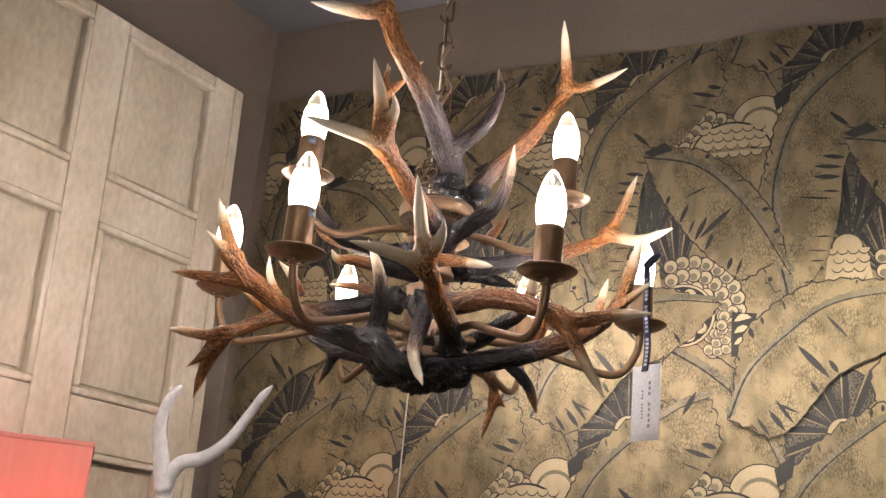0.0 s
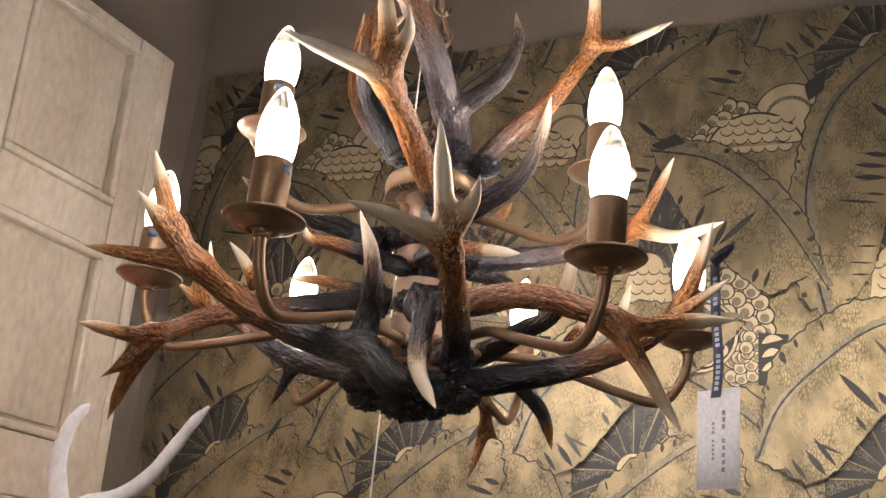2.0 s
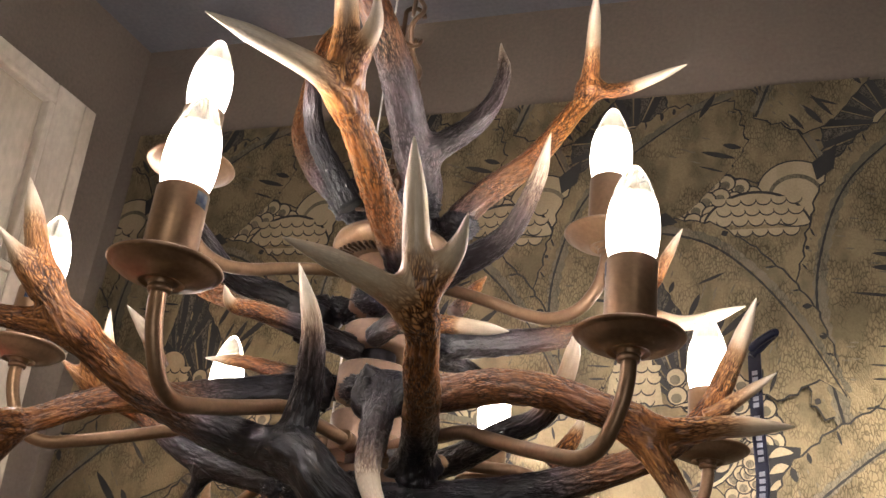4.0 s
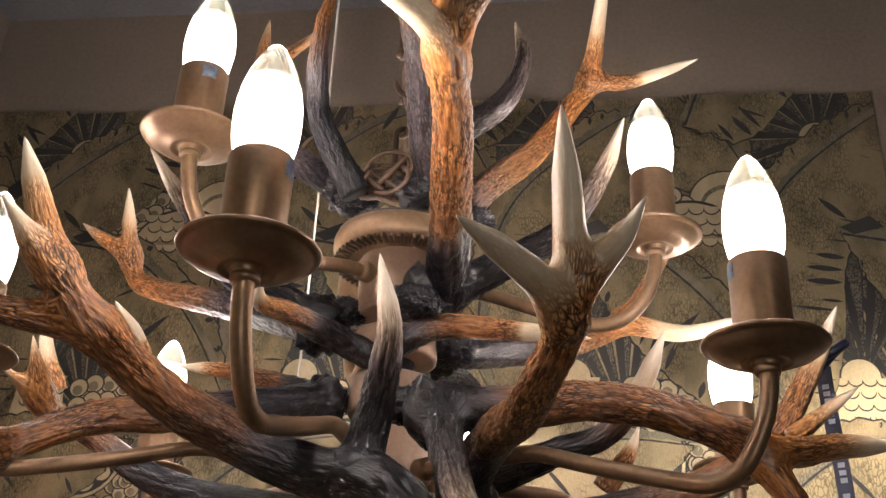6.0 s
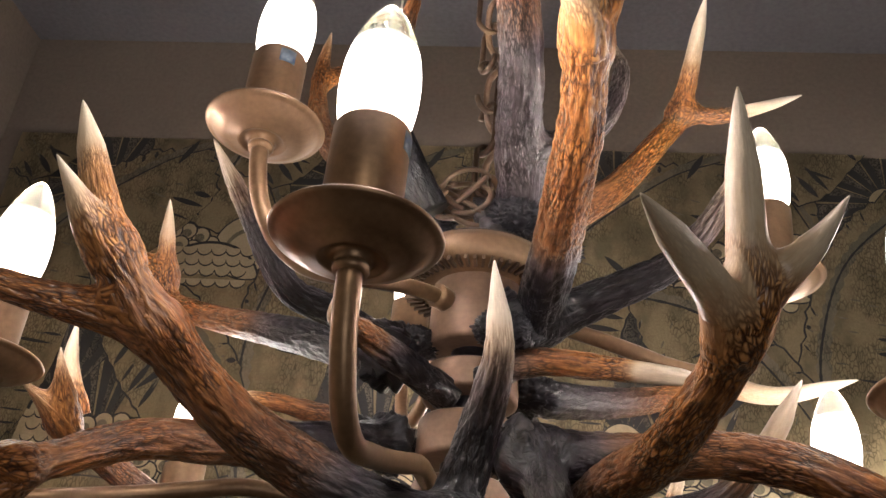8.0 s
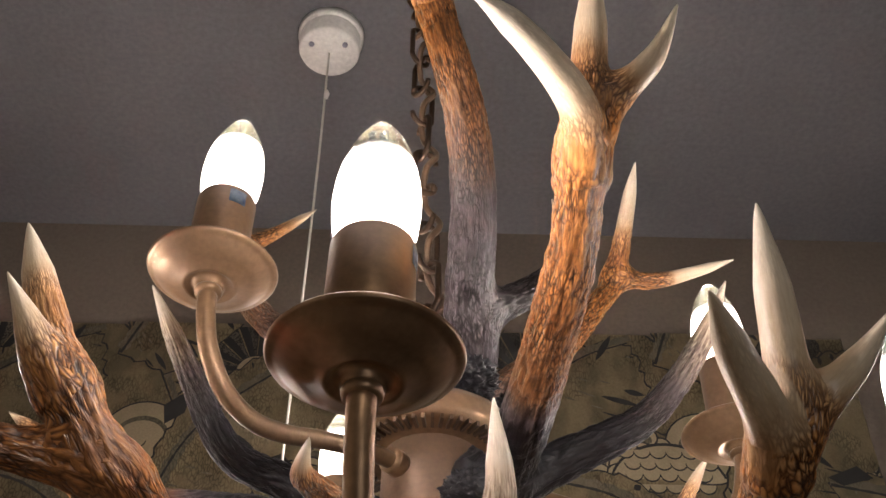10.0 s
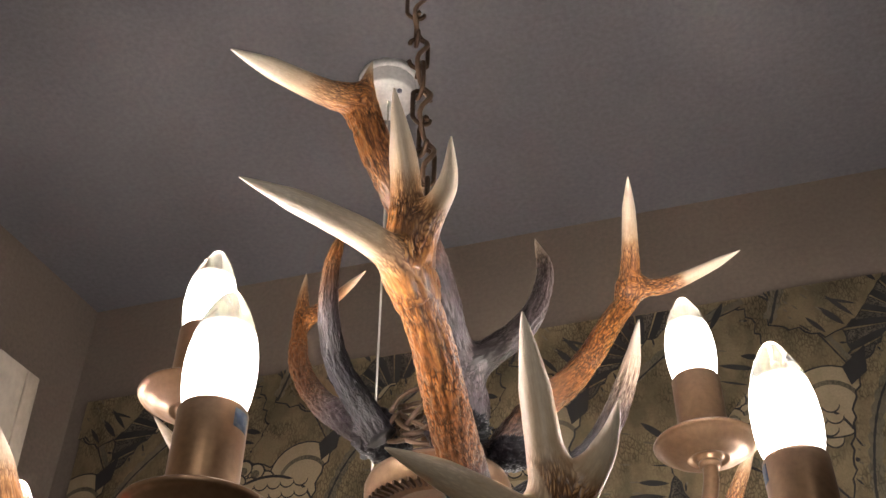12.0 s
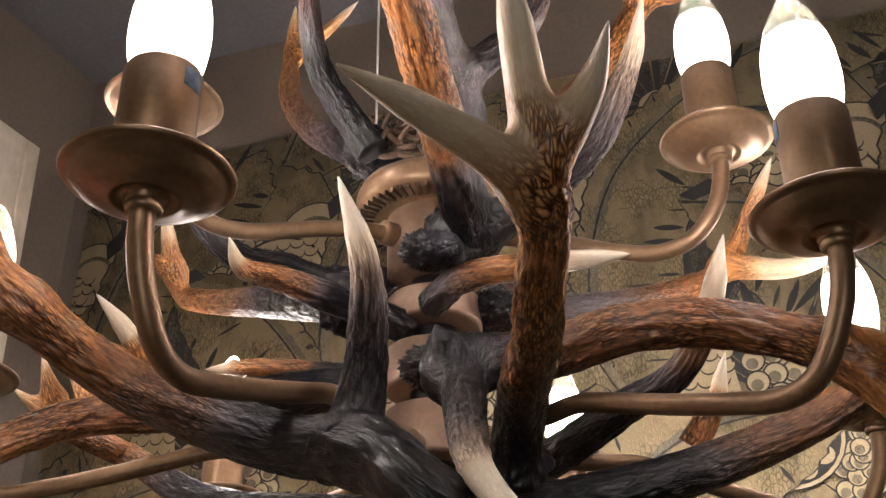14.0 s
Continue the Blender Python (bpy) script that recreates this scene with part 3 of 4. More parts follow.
antler([
    ([(0.052, -0.033, 1.874), (0.064, -0.063, 1.889), (0.079, -0.108, 1.891), (0.092, -0.142, 1.890), (0.102, -0.178, 1.894), (0.112, -0.208, 1.903), (0.114, -0.231, 1.913), (0.116, -0.241, 1.932), (0.113, -0.259, 1.992)], 0.0128, 0.004, [(0, 0.08), (0.15, 0.2), (0.28, 0.42), (0.58, 0.52), (0.66, 0.6), (0.74, 0.84), (1, 1)]),
    ([(0.114, -0.229, 1.912), (0.128, -0.234, 1.925), (0.140, -0.246, 1.935), (0.148, -0.260, 1.944)], 0.0085, 0.0028, [(0, 0.5), (0.3, 0.66), (0.5, 0.88), (1, 1)]),
    ([(0.113, -0.221, 1.907), (0.104, -0.247, 1.910), (0.089, -0.274, 1.912), (0.074, -0.306, 1.910)], 0.0088, 0.0035, [(0, 0.62), (0.2, 0.82), (0.5, 0.9), (1, 0.95)]),
], True, 5, 'thick upright antler with three ivory points')
antler([
    ([(0.027, -0.081, 1.911), (0.053, -0.076, 1.914), (0.087, -0.078, 1.914), (0.122, -0.091, 1.914), (0.156, -0.101, 1.907), (0.188, -0.099, 1.897), (0.222, -0.093, 1.886), (0.260, -0.077, 1.894), (0.297, -0.060, 1.900)], 0.0135, 0.0035, [(0, 0.05), (0.12, 0.2), (0.22, 0.4), (0.7, 0.5), (0.82, 0.7), (0.9, 0.88), (1, 0.95)]),
    ([(0.206, -0.096, 1.890), (0.230, -0.097, 1.855), (0.248, -0.097, 1.825), (0.262, -0.098, 1.803)], 0.009, 0.003, [(0, 0.5), (0.3, 0.65), (0.6, 0.85), (1, 0.95)]),
    ([(0.042, -0.078, 1.914), (0.051, -0.109, 1.878), (0.066, -0.144, 1.839), (0.099, -0.179, 1.799)], 0.0115, 0.0028, [(0, 0.1), (0.35, 0.3), (0.5, 0.5), (0.66, 0.85), (1, 1)], 1),
], True, 6, 'arched brown antler with ivory tips')
antler([
    ([(0.006, -0.019, 1.855), (0.054, -0.010, 1.859), (0.130, -0.001, 1.873), (0.199, 0.002, 1.895), (0.238, -0.004, 1.922), (0.258, -0.019, 1.954), (0.276, -0.040, 1.993)], 0.0145, 0.003, [(0, 0), (0.35, 0.1), (0.5, 0.4), (0.75, 0.5), (0.86, 0.7), (0.92, 0.9), (1, 1)]),
    ([(0.244, -0.026, 1.915), (0.287, -0.022, 1.948)], 0.006, 0.002, [(0, 0.55), (0.5, 0.85), (1, 1)]),
], False, 7, 'dark antler sweeping up to an ivory point')
antler([
    ([(0.056, -0.135, 1.820), (0.043, -0.150, 1.830), (0.023, -0.147, 1.848), (-0.017, -0.144, 1.859), (-0.050, -0.155, 1.871), (-0.078, -0.178, 1.883), (-0.102, -0.209, 1.903), (-0.125, -0.227, 1.933), (-0.154, -0.231, 2.001)], 0.015, 0.0032, [(0, 0), (0.3, 0.08), (0.4, 0.36), (0.6, 0.5), (0.8, 0.58), (0.88, 0.75), (0.94, 0.92), (1, 1)]),
    ([(-0.123, -0.226, 1.929), (-0.130, -0.237, 1.935), (-0.135, -0.248, 1.944), (-0.140, -0.259, 1.952)], 0.0085, 0.0025, [(0, 0.6), (0.4, 0.85), (1, 1)]),
    ([(-0.104, -0.211, 1.905), (-0.160, -0.231, 1.910), (-0.196, -0.241, 1.914)], 0.009, 0.0025, [(0, 0.45), (0.5, 0.5), (0.8, 0.7), (1, 0.85)]),
    ([(0.019, -0.145, 1.850), (0.011, -0.133, 1.867), (0.018, -0.142, 1.896), (0.026, -0.166, 1.924), (0.023, -0.191, 1.954)], 0.0125, 0.003, [(0, 0), (0.4, 0.12), (0.58, 0.34), (0.74, 0.7), (0.84, 0.9), (1, 1)], 1),
], False, 8, 'long brown antler with ivory tips')
antler([
    ([(-0.040, 0.000, 1.945), (-0.104, -0.085, 1.907), (-0.135, -0.129, 1.890), (-0.167, -0.176, 1.858), (-0.174, -0.254, 1.845)], 0.0125, 0.0028, [(0, 0.04), (0.25, 0.15), (0.38, 0.4), (0.75, 0.52), (0.9, 0.75), (1, 0.88)]),
    ([(-0.167, -0.175, 1.856), (-0.184, -0.182, 1.831), (-0.196, -0.189, 1.818)], 0.007, 0.0022, [(0, 0.45), (0.6, 0.55), (1, 0.78)]),
    ([(-0.164, -0.174, 1.857), (-0.186, -0.168, 1.826), (-0.205, -0.159, 1.789)], 0.0095, 0.0025, [(0, 0.45), (0.6, 0.5), (1, 0.75)]),
], True, 9, 'low brown antler with three points')
antler([
    ([(-0.043, -0.017, 1.990), (-0.140, 0.048, 2.037), (-0.205, 0.083, 2.065), (-0.238, 0.096, 2.089), (-0.240, 0.063, 2.148)], 0.0135, 0.0035, [(0, 0), (0.3, 0.06), (0.45, 0.38), (0.8, 0.52), (0.9, 0.8), (1, 0.95)]),
    ([(-0.241, 0.092, 2.101), (-0.270, 0.093, 2.119), (-0.291, 0.097, 2.135)], 0.008, 0.0025, [(0, 0.5), (0.5, 0.7), (1, 0.95)]),
    ([(-0.049, -0.013, 1.993), (-0.074, -0.037, 2.005), (-0.102, -0.057, 2.011), (-0.123, -0.088, 2.040), (-0.139, -0.123, 2.064)], 0.011, 0.003, [(0, 0.02), (0.5, 0.15), (0.72, 0.4), (0.85, 0.75), (1, 0.95)], 1),
], True, 10, 'brown forked antler behind the column')
antler([
    ([(-0.012, -0.017, 1.969), (-0.046, -0.096, 1.964), (-0.054, -0.128, 1.957), (-0.050, -0.150, 1.961)], 0.0095, 0.003, [(0, 0), (0.4, 0.05), (0.55, 0.4), (0.8, 0.55), (0.9, 0.88), (1, 1)]),
], False, 11, 'short antler tine')
antler([
    ([(-0.030, 0.000, 1.946), (-0.103, 0.000, 1.964), (-0.149, 0.002, 1.970)], 0.0075, 0.0025, [(0, 0), (0.3, 0.1), (0.4, 0.42), (0.7, 0.5), (0.85, 0.85), (1, 1)]),
], False, 12, 'short antler tine')
antler([
    ([(-0.137, -0.074, 1.934), (-0.138, -0.095, 1.950), (-0.144, -0.118, 1.963)], 0.0065, 0.0025, [(0, 0.3), (0.3, 0.6), (0.5, 0.9), (1, 1)]),
], False, 13, 'small antler tine')
antler([
    ([(-0.044, 0.015, 1.871), (-0.152, 0.033, 1.895), (-0.220, 0.037, 1.934), (-0.228, -0.011, 1.935), (-0.232, -0.038, 1.940), (-0.247, -0.047, 1.952)], 0.0125, 0.0035, [(0, 0), (0.45, 0.1), (0.6, 0.42), (0.85, 0.55), (1, 0.95)]),
    ([(-0.225, -0.023, 1.937), (-0.224, -0.044, 1.953), (-0.226, -0.053, 1.969)], 0.0085, 0.003, [(0, 0.5), (0.5, 0.6), (1, 0.95)]),
    ([(-0.147, 0.037, 1.890), (-0.174, 0.044, 1.847)], 0.007, 0.0022, [(0, 0.1), (0.5, 0.2), (1, 0.6)]),
    ([(-0.242, 0.024, 1.960), (-0.250, 0.010, 1.988), (-0.249, 0.000, 2.014)], 0.007, 0.0025, [(0, 0.5), (0.4, 0.85), (1, 1)]),
], False, 14, 'low dark antler')
antler([
    ([(0.024, 0.027, 1.990), (0.061, 0.081, 2.012), (0.092, 0.120, 2.030), (0.133, 0.164, 2.058), (0.163, 0.190, 2.088), (0.206, 0.164, 2.154)], 0.0125, 0.003, [(0, 0.1), (0.3, 0.25), (0.5, 0.42), (0.8, 0.52), (0.9, 0.75), (1, 1)]),
    ([(0.159, 0.190, 2.085), (0.208, 0.173, 2.066), (0.261, 0.143, 2.068)], 0.0095, 0.003, [(0, 0.6), (0.3, 0.85), (1, 1)]),
], True, 15, 'pale forked antler beside the bulbs')
antler([
    ([(0.039, 0.043, 1.898), (0.061, 0.030, 1.901), (0.103, -0.002, 1.910), (0.136, -0.029, 1.915), (0.155, -0.050, 1.934), (0.169, -0.081, 1.959)], 0.011, 0.0028, [(0, 0), (0.5, 0.1), (0.7, 0.4), (0.8, 0.85), (1, 1)]),
    ([(0.135, 0.019, 1.894), (0.152, 0.011, 1.917), (0.158, 0.004, 1.932)], 0.008, 0.0025, [(0, 0.42), (0.5, 0.55), (0.75, 0.9), (1, 1)]),
], False, 16, 'dark slanting antler')
antler([
    ([(0.136, 0.239, 1.991), (0.143, 0.235, 2.014), (0.150, 0.231, 2.034)], 0.007, 0.0022, [(0, 0.6), (0.5, 0.9), (1, 1)]),
], False, 17, 'small antler tine')
antler([
    ([(0.009, -0.033, 1.972), (0.036, -0.052, 1.975), (0.076, -0.070, 1.965), (0.127, -0.095, 1.949)], 0.0085, 0.0025, [(0, 0.08), (0.2, 0.3), (0.35, 0.48), (0.6, 0.55), (0.7, 0.9), (1, 1)]),
], False, 18, 'short antler tine')
antler([
    ([(0.023, 0.096, 2.046), (0.040, 0.124, 2.094)], 0.0075, 0.0022, [(0, 0.3), (1, 0.8)]),
], False, 19, 'small antler tine')
antler([
    ([(0.029, 0.068, 1.882), (0.005, 0.189, 1.887), (-0.011, 0.236, 1.865), (-0.029, 0.246, 1.813)], 0.011, 0.0025, [(0, 0.2), (0.4, 0.48), (0.8, 0.55), (1, 0.85)]),
    ([(-0.008, 0.236, 1.869), (0.005, 0.247, 1.858)], 0.006, 0.002, [(0, 0.5), (1, 0.8)]),
], False, 20, 'hanging forked brown antler')
antler([
    ([(0.076, 0.082, 1.884), (0.096, 0.103, 1.857), (0.103, 0.118, 1.826)], 0.009, 0.0025, [(0, 0), (0.5, 0.12), (0.8, 0.6), (1, 0.9)]),
], False, 21, 'dark hanging tine')
antler([
    ([(0.008, 0.025, 1.984), (0.027, 0.084, 1.997), (0.049, 0.153, 2.003)], 0.01, 0.006, [(0, 0), (1, 0.12)]),
], False, 22, 'black antler stub')

# ---- black burrs knotted round the foot of the column ----


def burr(x, y, z, r, seed):
    bm = bmesh.new()
    bmesh.ops.create_icosphere(bm, subdivisions=5, radius=1)
    for v in bm.verts:
        d = v.co.normalized()
        n = abs(noise.noise(d * 2.6 + Vector((seed, 0, 0)))) * 0.20 + abs(noise.noise(d * 9 + Vector((0, seed, 0)))) * 0.34 + abs(noise.noise(d * 19 + Vector((0, 0, seed)))) * 0.22
        v.co = Vector((x, y, z)) + Vector((d.x, d.y, d.z * 0.62)) * r * (0.8 + n)
    return part("burr", bm, SOOT, chandelier, "knobbly black antler burr")


for k in range(9):
    a = math.tau * k / 9 + 0.2
    burr(0.012 + 0.046 * math.cos(a), -0.03 + 0.055 * math.sin(a), 1.845 + 0.005 * math.sin(3 * k), 0.0165 + 0.002 * math.sin(5 * k), k * 3.7)
burr(0.01, -0.03, 1.840, 0.030, 5.1)
burr(0.048, -0.118, 1.836, 0.016, 7.3)
for x, y, z, r in ((0.020, -0.068, 1.985, 0.015), (-0.036, -0.004, 2.006, 0.016), (0.024, -0.070, 1.917, 0.017), (0.034, 0.012, 1.985, 0.018), (-0.044, 0.004, 1.946, 0.016),
                   (0.02, -0.012, 2.092, 0.018), (-0.036, 0.0, 2.096, 0.017), (0.046, 0.016, 2.086, 0.016)):
    burr(x, y, z, r, 40 * x + 9 * z)

# ---- chain, cable and ceiling rose ----


LEAN_X, LEAN_Y = -0.028 / 0.55, -0.010 / 0.55  # the chain hangs a little out of plumb


def leant(x, y, z):
    return (x + LEAN_X * (z - 2.09), y + LEAN_Y * (z - 2.09), z)


def link(z, turn, length=0.045, width=0.021, wire=0.0021):
    pts = []
    h, w = length / 2 - width / 2, width / 2 - wire
    for k in range(25):
        a = math.tau * k / 24
        pts.append(Vector((w * math.cos(a), 0, w * math.sin(a) + (h if math.sin(a) >= 0 else -h))))
    bm = tube([tuple(p) for p in pts], wire, 0.0035, 10)
    bm.transform(Matrix.Translation(leant(0, 0, z)) @ Matrix.Rotation(turn, 4, "Z"))
    return part("chain_link", bm, CHAIN, chandelier)


z, k = 2.135, 0
while z < 2.635:
    link(z, radians(35 + 90 * k + 9 * math.sin(k)))
    z += 0.0355
    k += 1
cable = [leant(0.006 * math.cos(2.1 * i) + 0.003, 0.007 * math.sin(2.1 * i), 2.09 + 0.0228 * i) for i in range(25)]
part("cable", tube(cable, 0.0023, 0.006, 8), FLEX, chandelier, "brown flex wound through the chain")
for n in range(8):
    loop = []
    for i in range(11):
        a = 0.5 * n + 0.68 * i
        loop.append((-0.014 + (0.013 + 0.0025 * (n % 3)) * math.cos(a), -0.006 + (0.010 + 0.003 * (n % 2)) * math.sin(a + n), 2.101 + 0.016 * math.sin(a * 0.9 + 1.3 * n) + 0.002 * n))
    part("flex_loop", tube(loop, 0.0017, 0.004, 8), FLEX, chandelier)
bm = tube([(-0.009, 0, 2.085), (-0.010, 0, 2.105), (-0.006, 0, 2.125), (0, 0, 2.132), (0.006, 0, 2.125), (0.010, 0, 2.105), (0.009, 0, 2.085)], 0.0026, 0.004, 10)
part("hook", bm, BRONZE, chandelier)
part("ceiling_rose", lathe([(0.0, 2.642), (0.006, 2.643), (0.008, 2.652), (0.013, 2.656), (0.030, 2.664), (0.043, 2.682), (0.047, 2.6995), (0, 2.6995)], 48, (-0.028, -0.010, 0)), BRASS, chandelier, "polished brass ceiling rose")
part("rose_hook", tube([(-0.028, -0.01, 2.645), (-0.022, -0.01, 2.638), (-0.024, -0.01, 2.628), (-0.032, -0.01, 2.628), (-0.034, -0.01, 2.638)], 0.0018, 0.003, 8), BRASS, chandelier)

# ---- price tag hanging on its ribbon ----
tag = thing("swing_tag", "white card swing tag on a navy printed ribbon", "tag")
TAG_AT = Matrix.Translation((0.2765, -0.004, 0)) @ Matrix.Rotation(radians(-28), 4, "Z")


def tagpart(name, bm, material, label=""):
    bm.transform(TAG_AT)
    return part(name, bm, material, tag, label, False)


card = boxed(-0.0205, 0.0205, -0.0004, 0.0004, 1.7765, 1.858, 0.0003)
tagpart("card", card, CARD)
bm = bmesh.new()
rows = []
for k in range(37):
    u = k / 36
    x, y, z = 0.0022 * math.sin(u * 5) - 0.002, -0.0013 + 0.0012 * math.sin(u * 9), 1.851 + 0.117 * u
    rows.append([bm.verts.new((x + w, y + d, z)) for w, d in ((-0.0048, -0.0003), (0.0048, -0.0003), (0.0048, 0.0003), (-0.0048, 0.0003))])
for a, b in zip(rows, rows[1:]):
    for i in range(4):
        bm.faces.new((a[i], a[(i + 1) % 4], b[(i + 1) % 4], b[i]))
bm.faces.new(rows[0][::-1])
bm.faces.new(rows[-1])
tagpart("ribbon", bm, RIBBON, "navy satin ribbon")
tagpart("knot", tube([(-0.006, -0.002, 1.972), (0.004, -0.004, 1.976), (0.010, 0.002, 1.982), (0.002, 0.004, 1.978), (-0.006, -0.001, 1.967)], 0.003, 0.003, 10), RIBBON)
for x, z0, z1, w in ((0.0055, 1.790, 1.842, 0.0030), (-0.0045, 1.800, 1.832, 0.0024)):
    bm = bmesh.new()
    n = 9
    for i in range(n):
        a = z0 + (z1 - z0) * i / n
        if i == 5:
            continue
        box(bm, x - w / 2 * (0.7 if i % 2 else 1), x + w / 2, -0.0008, -0.0005, a, a + (z1 - z0) / n * 0.62)
    tagpart("print", bm, INK)
bm = bmesh.new()
for i in range(22):
    if i % 8 != 7:
        z = 1.857 + i * 0.0046
        u = (z - 1.851) / 0.117
        y = -0.0016 + 0.0012 * math.sin(u * 9)
        x = 0.0022 * math.sin(u * 5) - 0.002
        box(bm, x - 0.002, x + 0.002, y - 0.0005, y - 0.0001, z, z + 0.003)
tagpart("ribbon_print", bm, SILVERINK)

# ---- plinth with a white antler sculpture and a red-shaded lamp ----
plinth = thing("display_plinth", "tall taupe painted display plinth beside the cupboard", "plinth")
part("body", boxed(-0.63, -0.16, -0.30, 0.20, 0.06, 1.37, 0.004), WALL, plinth, smooth=False)
part("foot", boxed(-0.61, -0.18, -0.28, 0.18, 0, 0.06), WALL, plinth, smooth=False)
part("top", boxed(-0.64, -0.15, -0.31, 0.21, 1.37, 1.40, 0.006), CREAM_EDGE, plinth, smooth=False)

sculpture = thing("antler_sculpture", "matt white forked antler sculpture on a round base", "sculpture")


def white_strand(points, r0, r1):
    return tube(points, r0, 0.006, 22, None, lambda u: max(0.0012, (r1 + (r0 - r1) * (1 - u) ** 0.7) * min(1, ((1 - u) / 0.05 + 0.02) ** 0.5) * (1 + 0.05 * math.sin(31 * u) * math.sin(17 * u + 1))))


part("long_tine", white_strand([(-0.386, 0.030, 1.58), (-0.385, 0.028, 1.69), (-0.368, 0.026, 1.734), (-0.335, 0.036, 1.747), (-0.304, 0.042, 1.770), (-0.278, 0.045, 1.806), (-0.262, 0.044, 1.828), (-0.245, 0.043, 1.846)], 0.0125, 0.0045), PALE, sculpture)
part("short_tine", white_strand([(-0.382, 0.024, 1.70), (-0.386, 0.012, 1.742), (-0.384, -0.003, 1.778), (-0.370, -0.010, 1.815), (-0.356, -0.006, 1.836)], 0.0125, 0.0045), PALE, sculpture)
part("stem", white_strand([(-0.36, 0.02, 1.40), (-0.384, 0.028, 1.50), (-0.386, 0.030, 1.60)], 0.015, 0.0125), PALE, sculpture)
part("round_base", lathe([(0, 1.4005), (0.05, 1.4005), (0.05, 1.412), (0.04, 1.418), (0, 1.42)], 36, (-0.36, 0.02, 0)), PALE, sculpture)

lamp = thing("table_lamp", "small table lamp with a glowing red fabric shade", "lamp")
LX, LY = -0.555, -0.035
FACE = Matrix.Translation((LX, LY, 0)) @ Matrix.Rotation(radians(44), 4, "Z")
for turn in range(4):
    panel = boxed(-0.0655, 0.0655, -0.0665, -0.0655, 1.56, 1.752)
    panel.transform(FACE @ Matrix.Rotation(turn * math.pi / 2, 4, "Z"))
    side = part("shade_panel", panel, SHADE, lamp, "red fabric lampshade side, lit", False)
    for z in (1.7495, 1.5605):
        hem = boxed(-0.0668, 0.0668, -0.0680, -0.0650, z - 0.003, z + 0.003, 0.0008)
        hem.transform(FACE @ Matrix.Rotation(turn * math.pi / 2, 4, "Z"))
        part("hem", hem, SHADE, side, "", False)
part("stem", lathe([(0, 1.4005), (0.05, 1.4005), (0.05, 1.415), (0.012, 1.425), (0.008, 1.60), (0, 1.60)], 30, (LX, LY, 0)), BRONZE, lamp)
part("lamp_bulb", lathe([(0, 0), (0.014, 0.002), (0.020, 0.014), (0.019, 0.022), (0.012, 0.033), (0, 0.037)], 24), LIT, lamp, "lit lamp bulb").location = (LX, LY, 1.6)

# ---- wallpaper ----


def print_material(name, colour, dark, metal, rough, vermicelli=0.0, stipple=False):
    m, t, b = nodes(name)
    v = coords(t)
    c = mix(t, "MIX", ramp(t, noise_of(t, coords(t, (1, 1, 0.5)), 26, 3), [(0.45, (0, 0, 0)), (0.62, (1, 1, 1))]).outputs[0], colour, dark)
    fine = noise_of(t, v, 420, 4)
    height = fine
    if vermicelli:
        wob = t.nodes.new("ShaderNodeMix")
        wob.data_type = "RGBA"
        wob.blend_type = "ADD"
        wob.inputs[0].default_value = 0.012
        nz = add(t, "ShaderNodeTexNoise", Scale=60.0, Detail=2.0)
        mp = coords(t, (1.25, 1, 0.5))
        t.links.new(mp, nz.inputs["Vector"])
        t.links.new(mp, wob.inputs[6])
        t.links.new(nz.outputs["Color"], wob.inputs[7])
        vo = add(t, "ShaderNodeTexVoronoi", Scale=240.0)
        vo.feature = "DISTANCE_TO_EDGE"
        t.links.new(wob.outputs[2], vo.inputs["Vector"])
        lines = ramp(t, vo.outputs["Distance"], [(0.02, (0.16, 0.16, 0.16)), (0.15, (1, 1, 1))])
        patch = ramp(t, noise_of(t, v, 22, 2), [(0.42, (0, 0, 0)), (0.56, (vermicelli,) * 3)])
        inked = mix(t, "MULTIPLY", 1.0, c, lines.outputs[0])
        soft = mix(t, "MIX", 0.36, inked, c)
        c = mix(t, "MIX", patch.outputs[0], c, soft)
        height = lines.outputs[0]
    if stipple:
        dots = ramp(t, noise_of(t, v, 560, 2, 0.5), [(0.45, (0.12, 0.12, 0.12)), (0.53, (1, 1, 1))])
        c = mix(t, "MULTIPLY", 0.9, c, dots.outputs[0])
    speck = ramp(t, fine, [(0.3, (0.85, 0.85, 0.85)), (0.7, (1.05, 1.05, 1.05))])
    t.links.new(mix(t, "MULTIPLY", 1.0, c, speck.outputs[0]), b.inputs["Base Color"])
    b.inputs["Metallic"].default_value, b.inputs["Roughness"].default_value = metal, rough
    bump(t, b, height, 0.25, 0.0006)
    return m


PAPER = [print_material("gold_leaf_print", (0.35, 0.28, 0.165), (0.22, 0.178, 0.105), 0.75, 0.40, 1.0),
         print_material("black_ink", (0.018, 0.017, 0.016), (0.03, 0.028, 0.025), 0.0, 0.5),
         print_material("charcoal_fan_print", (0.16, 0.14, 0.105), (0.06, 0.054, 0.043), 0.3, 0.5, 0.0, True),
         print_material("plain_gold_print", (0.56, 0.46, 0.295), (0.48, 0.39, 0.245), 0.72, 0.42),
         print_material("grey_gold_print", (0.21, 0.185, 0.13), (0.28, 0.24, 0.17), 0.72, 0.42, 0.8)]
GOLD, BLACK, FAN, PLAIN, GREY = range(5)
PX0, PX1, PZ1, PY = -0.662, 0.492, 2.531, 0.4965
PITCH_X, PITCH_Z = 0.3147, 0.592


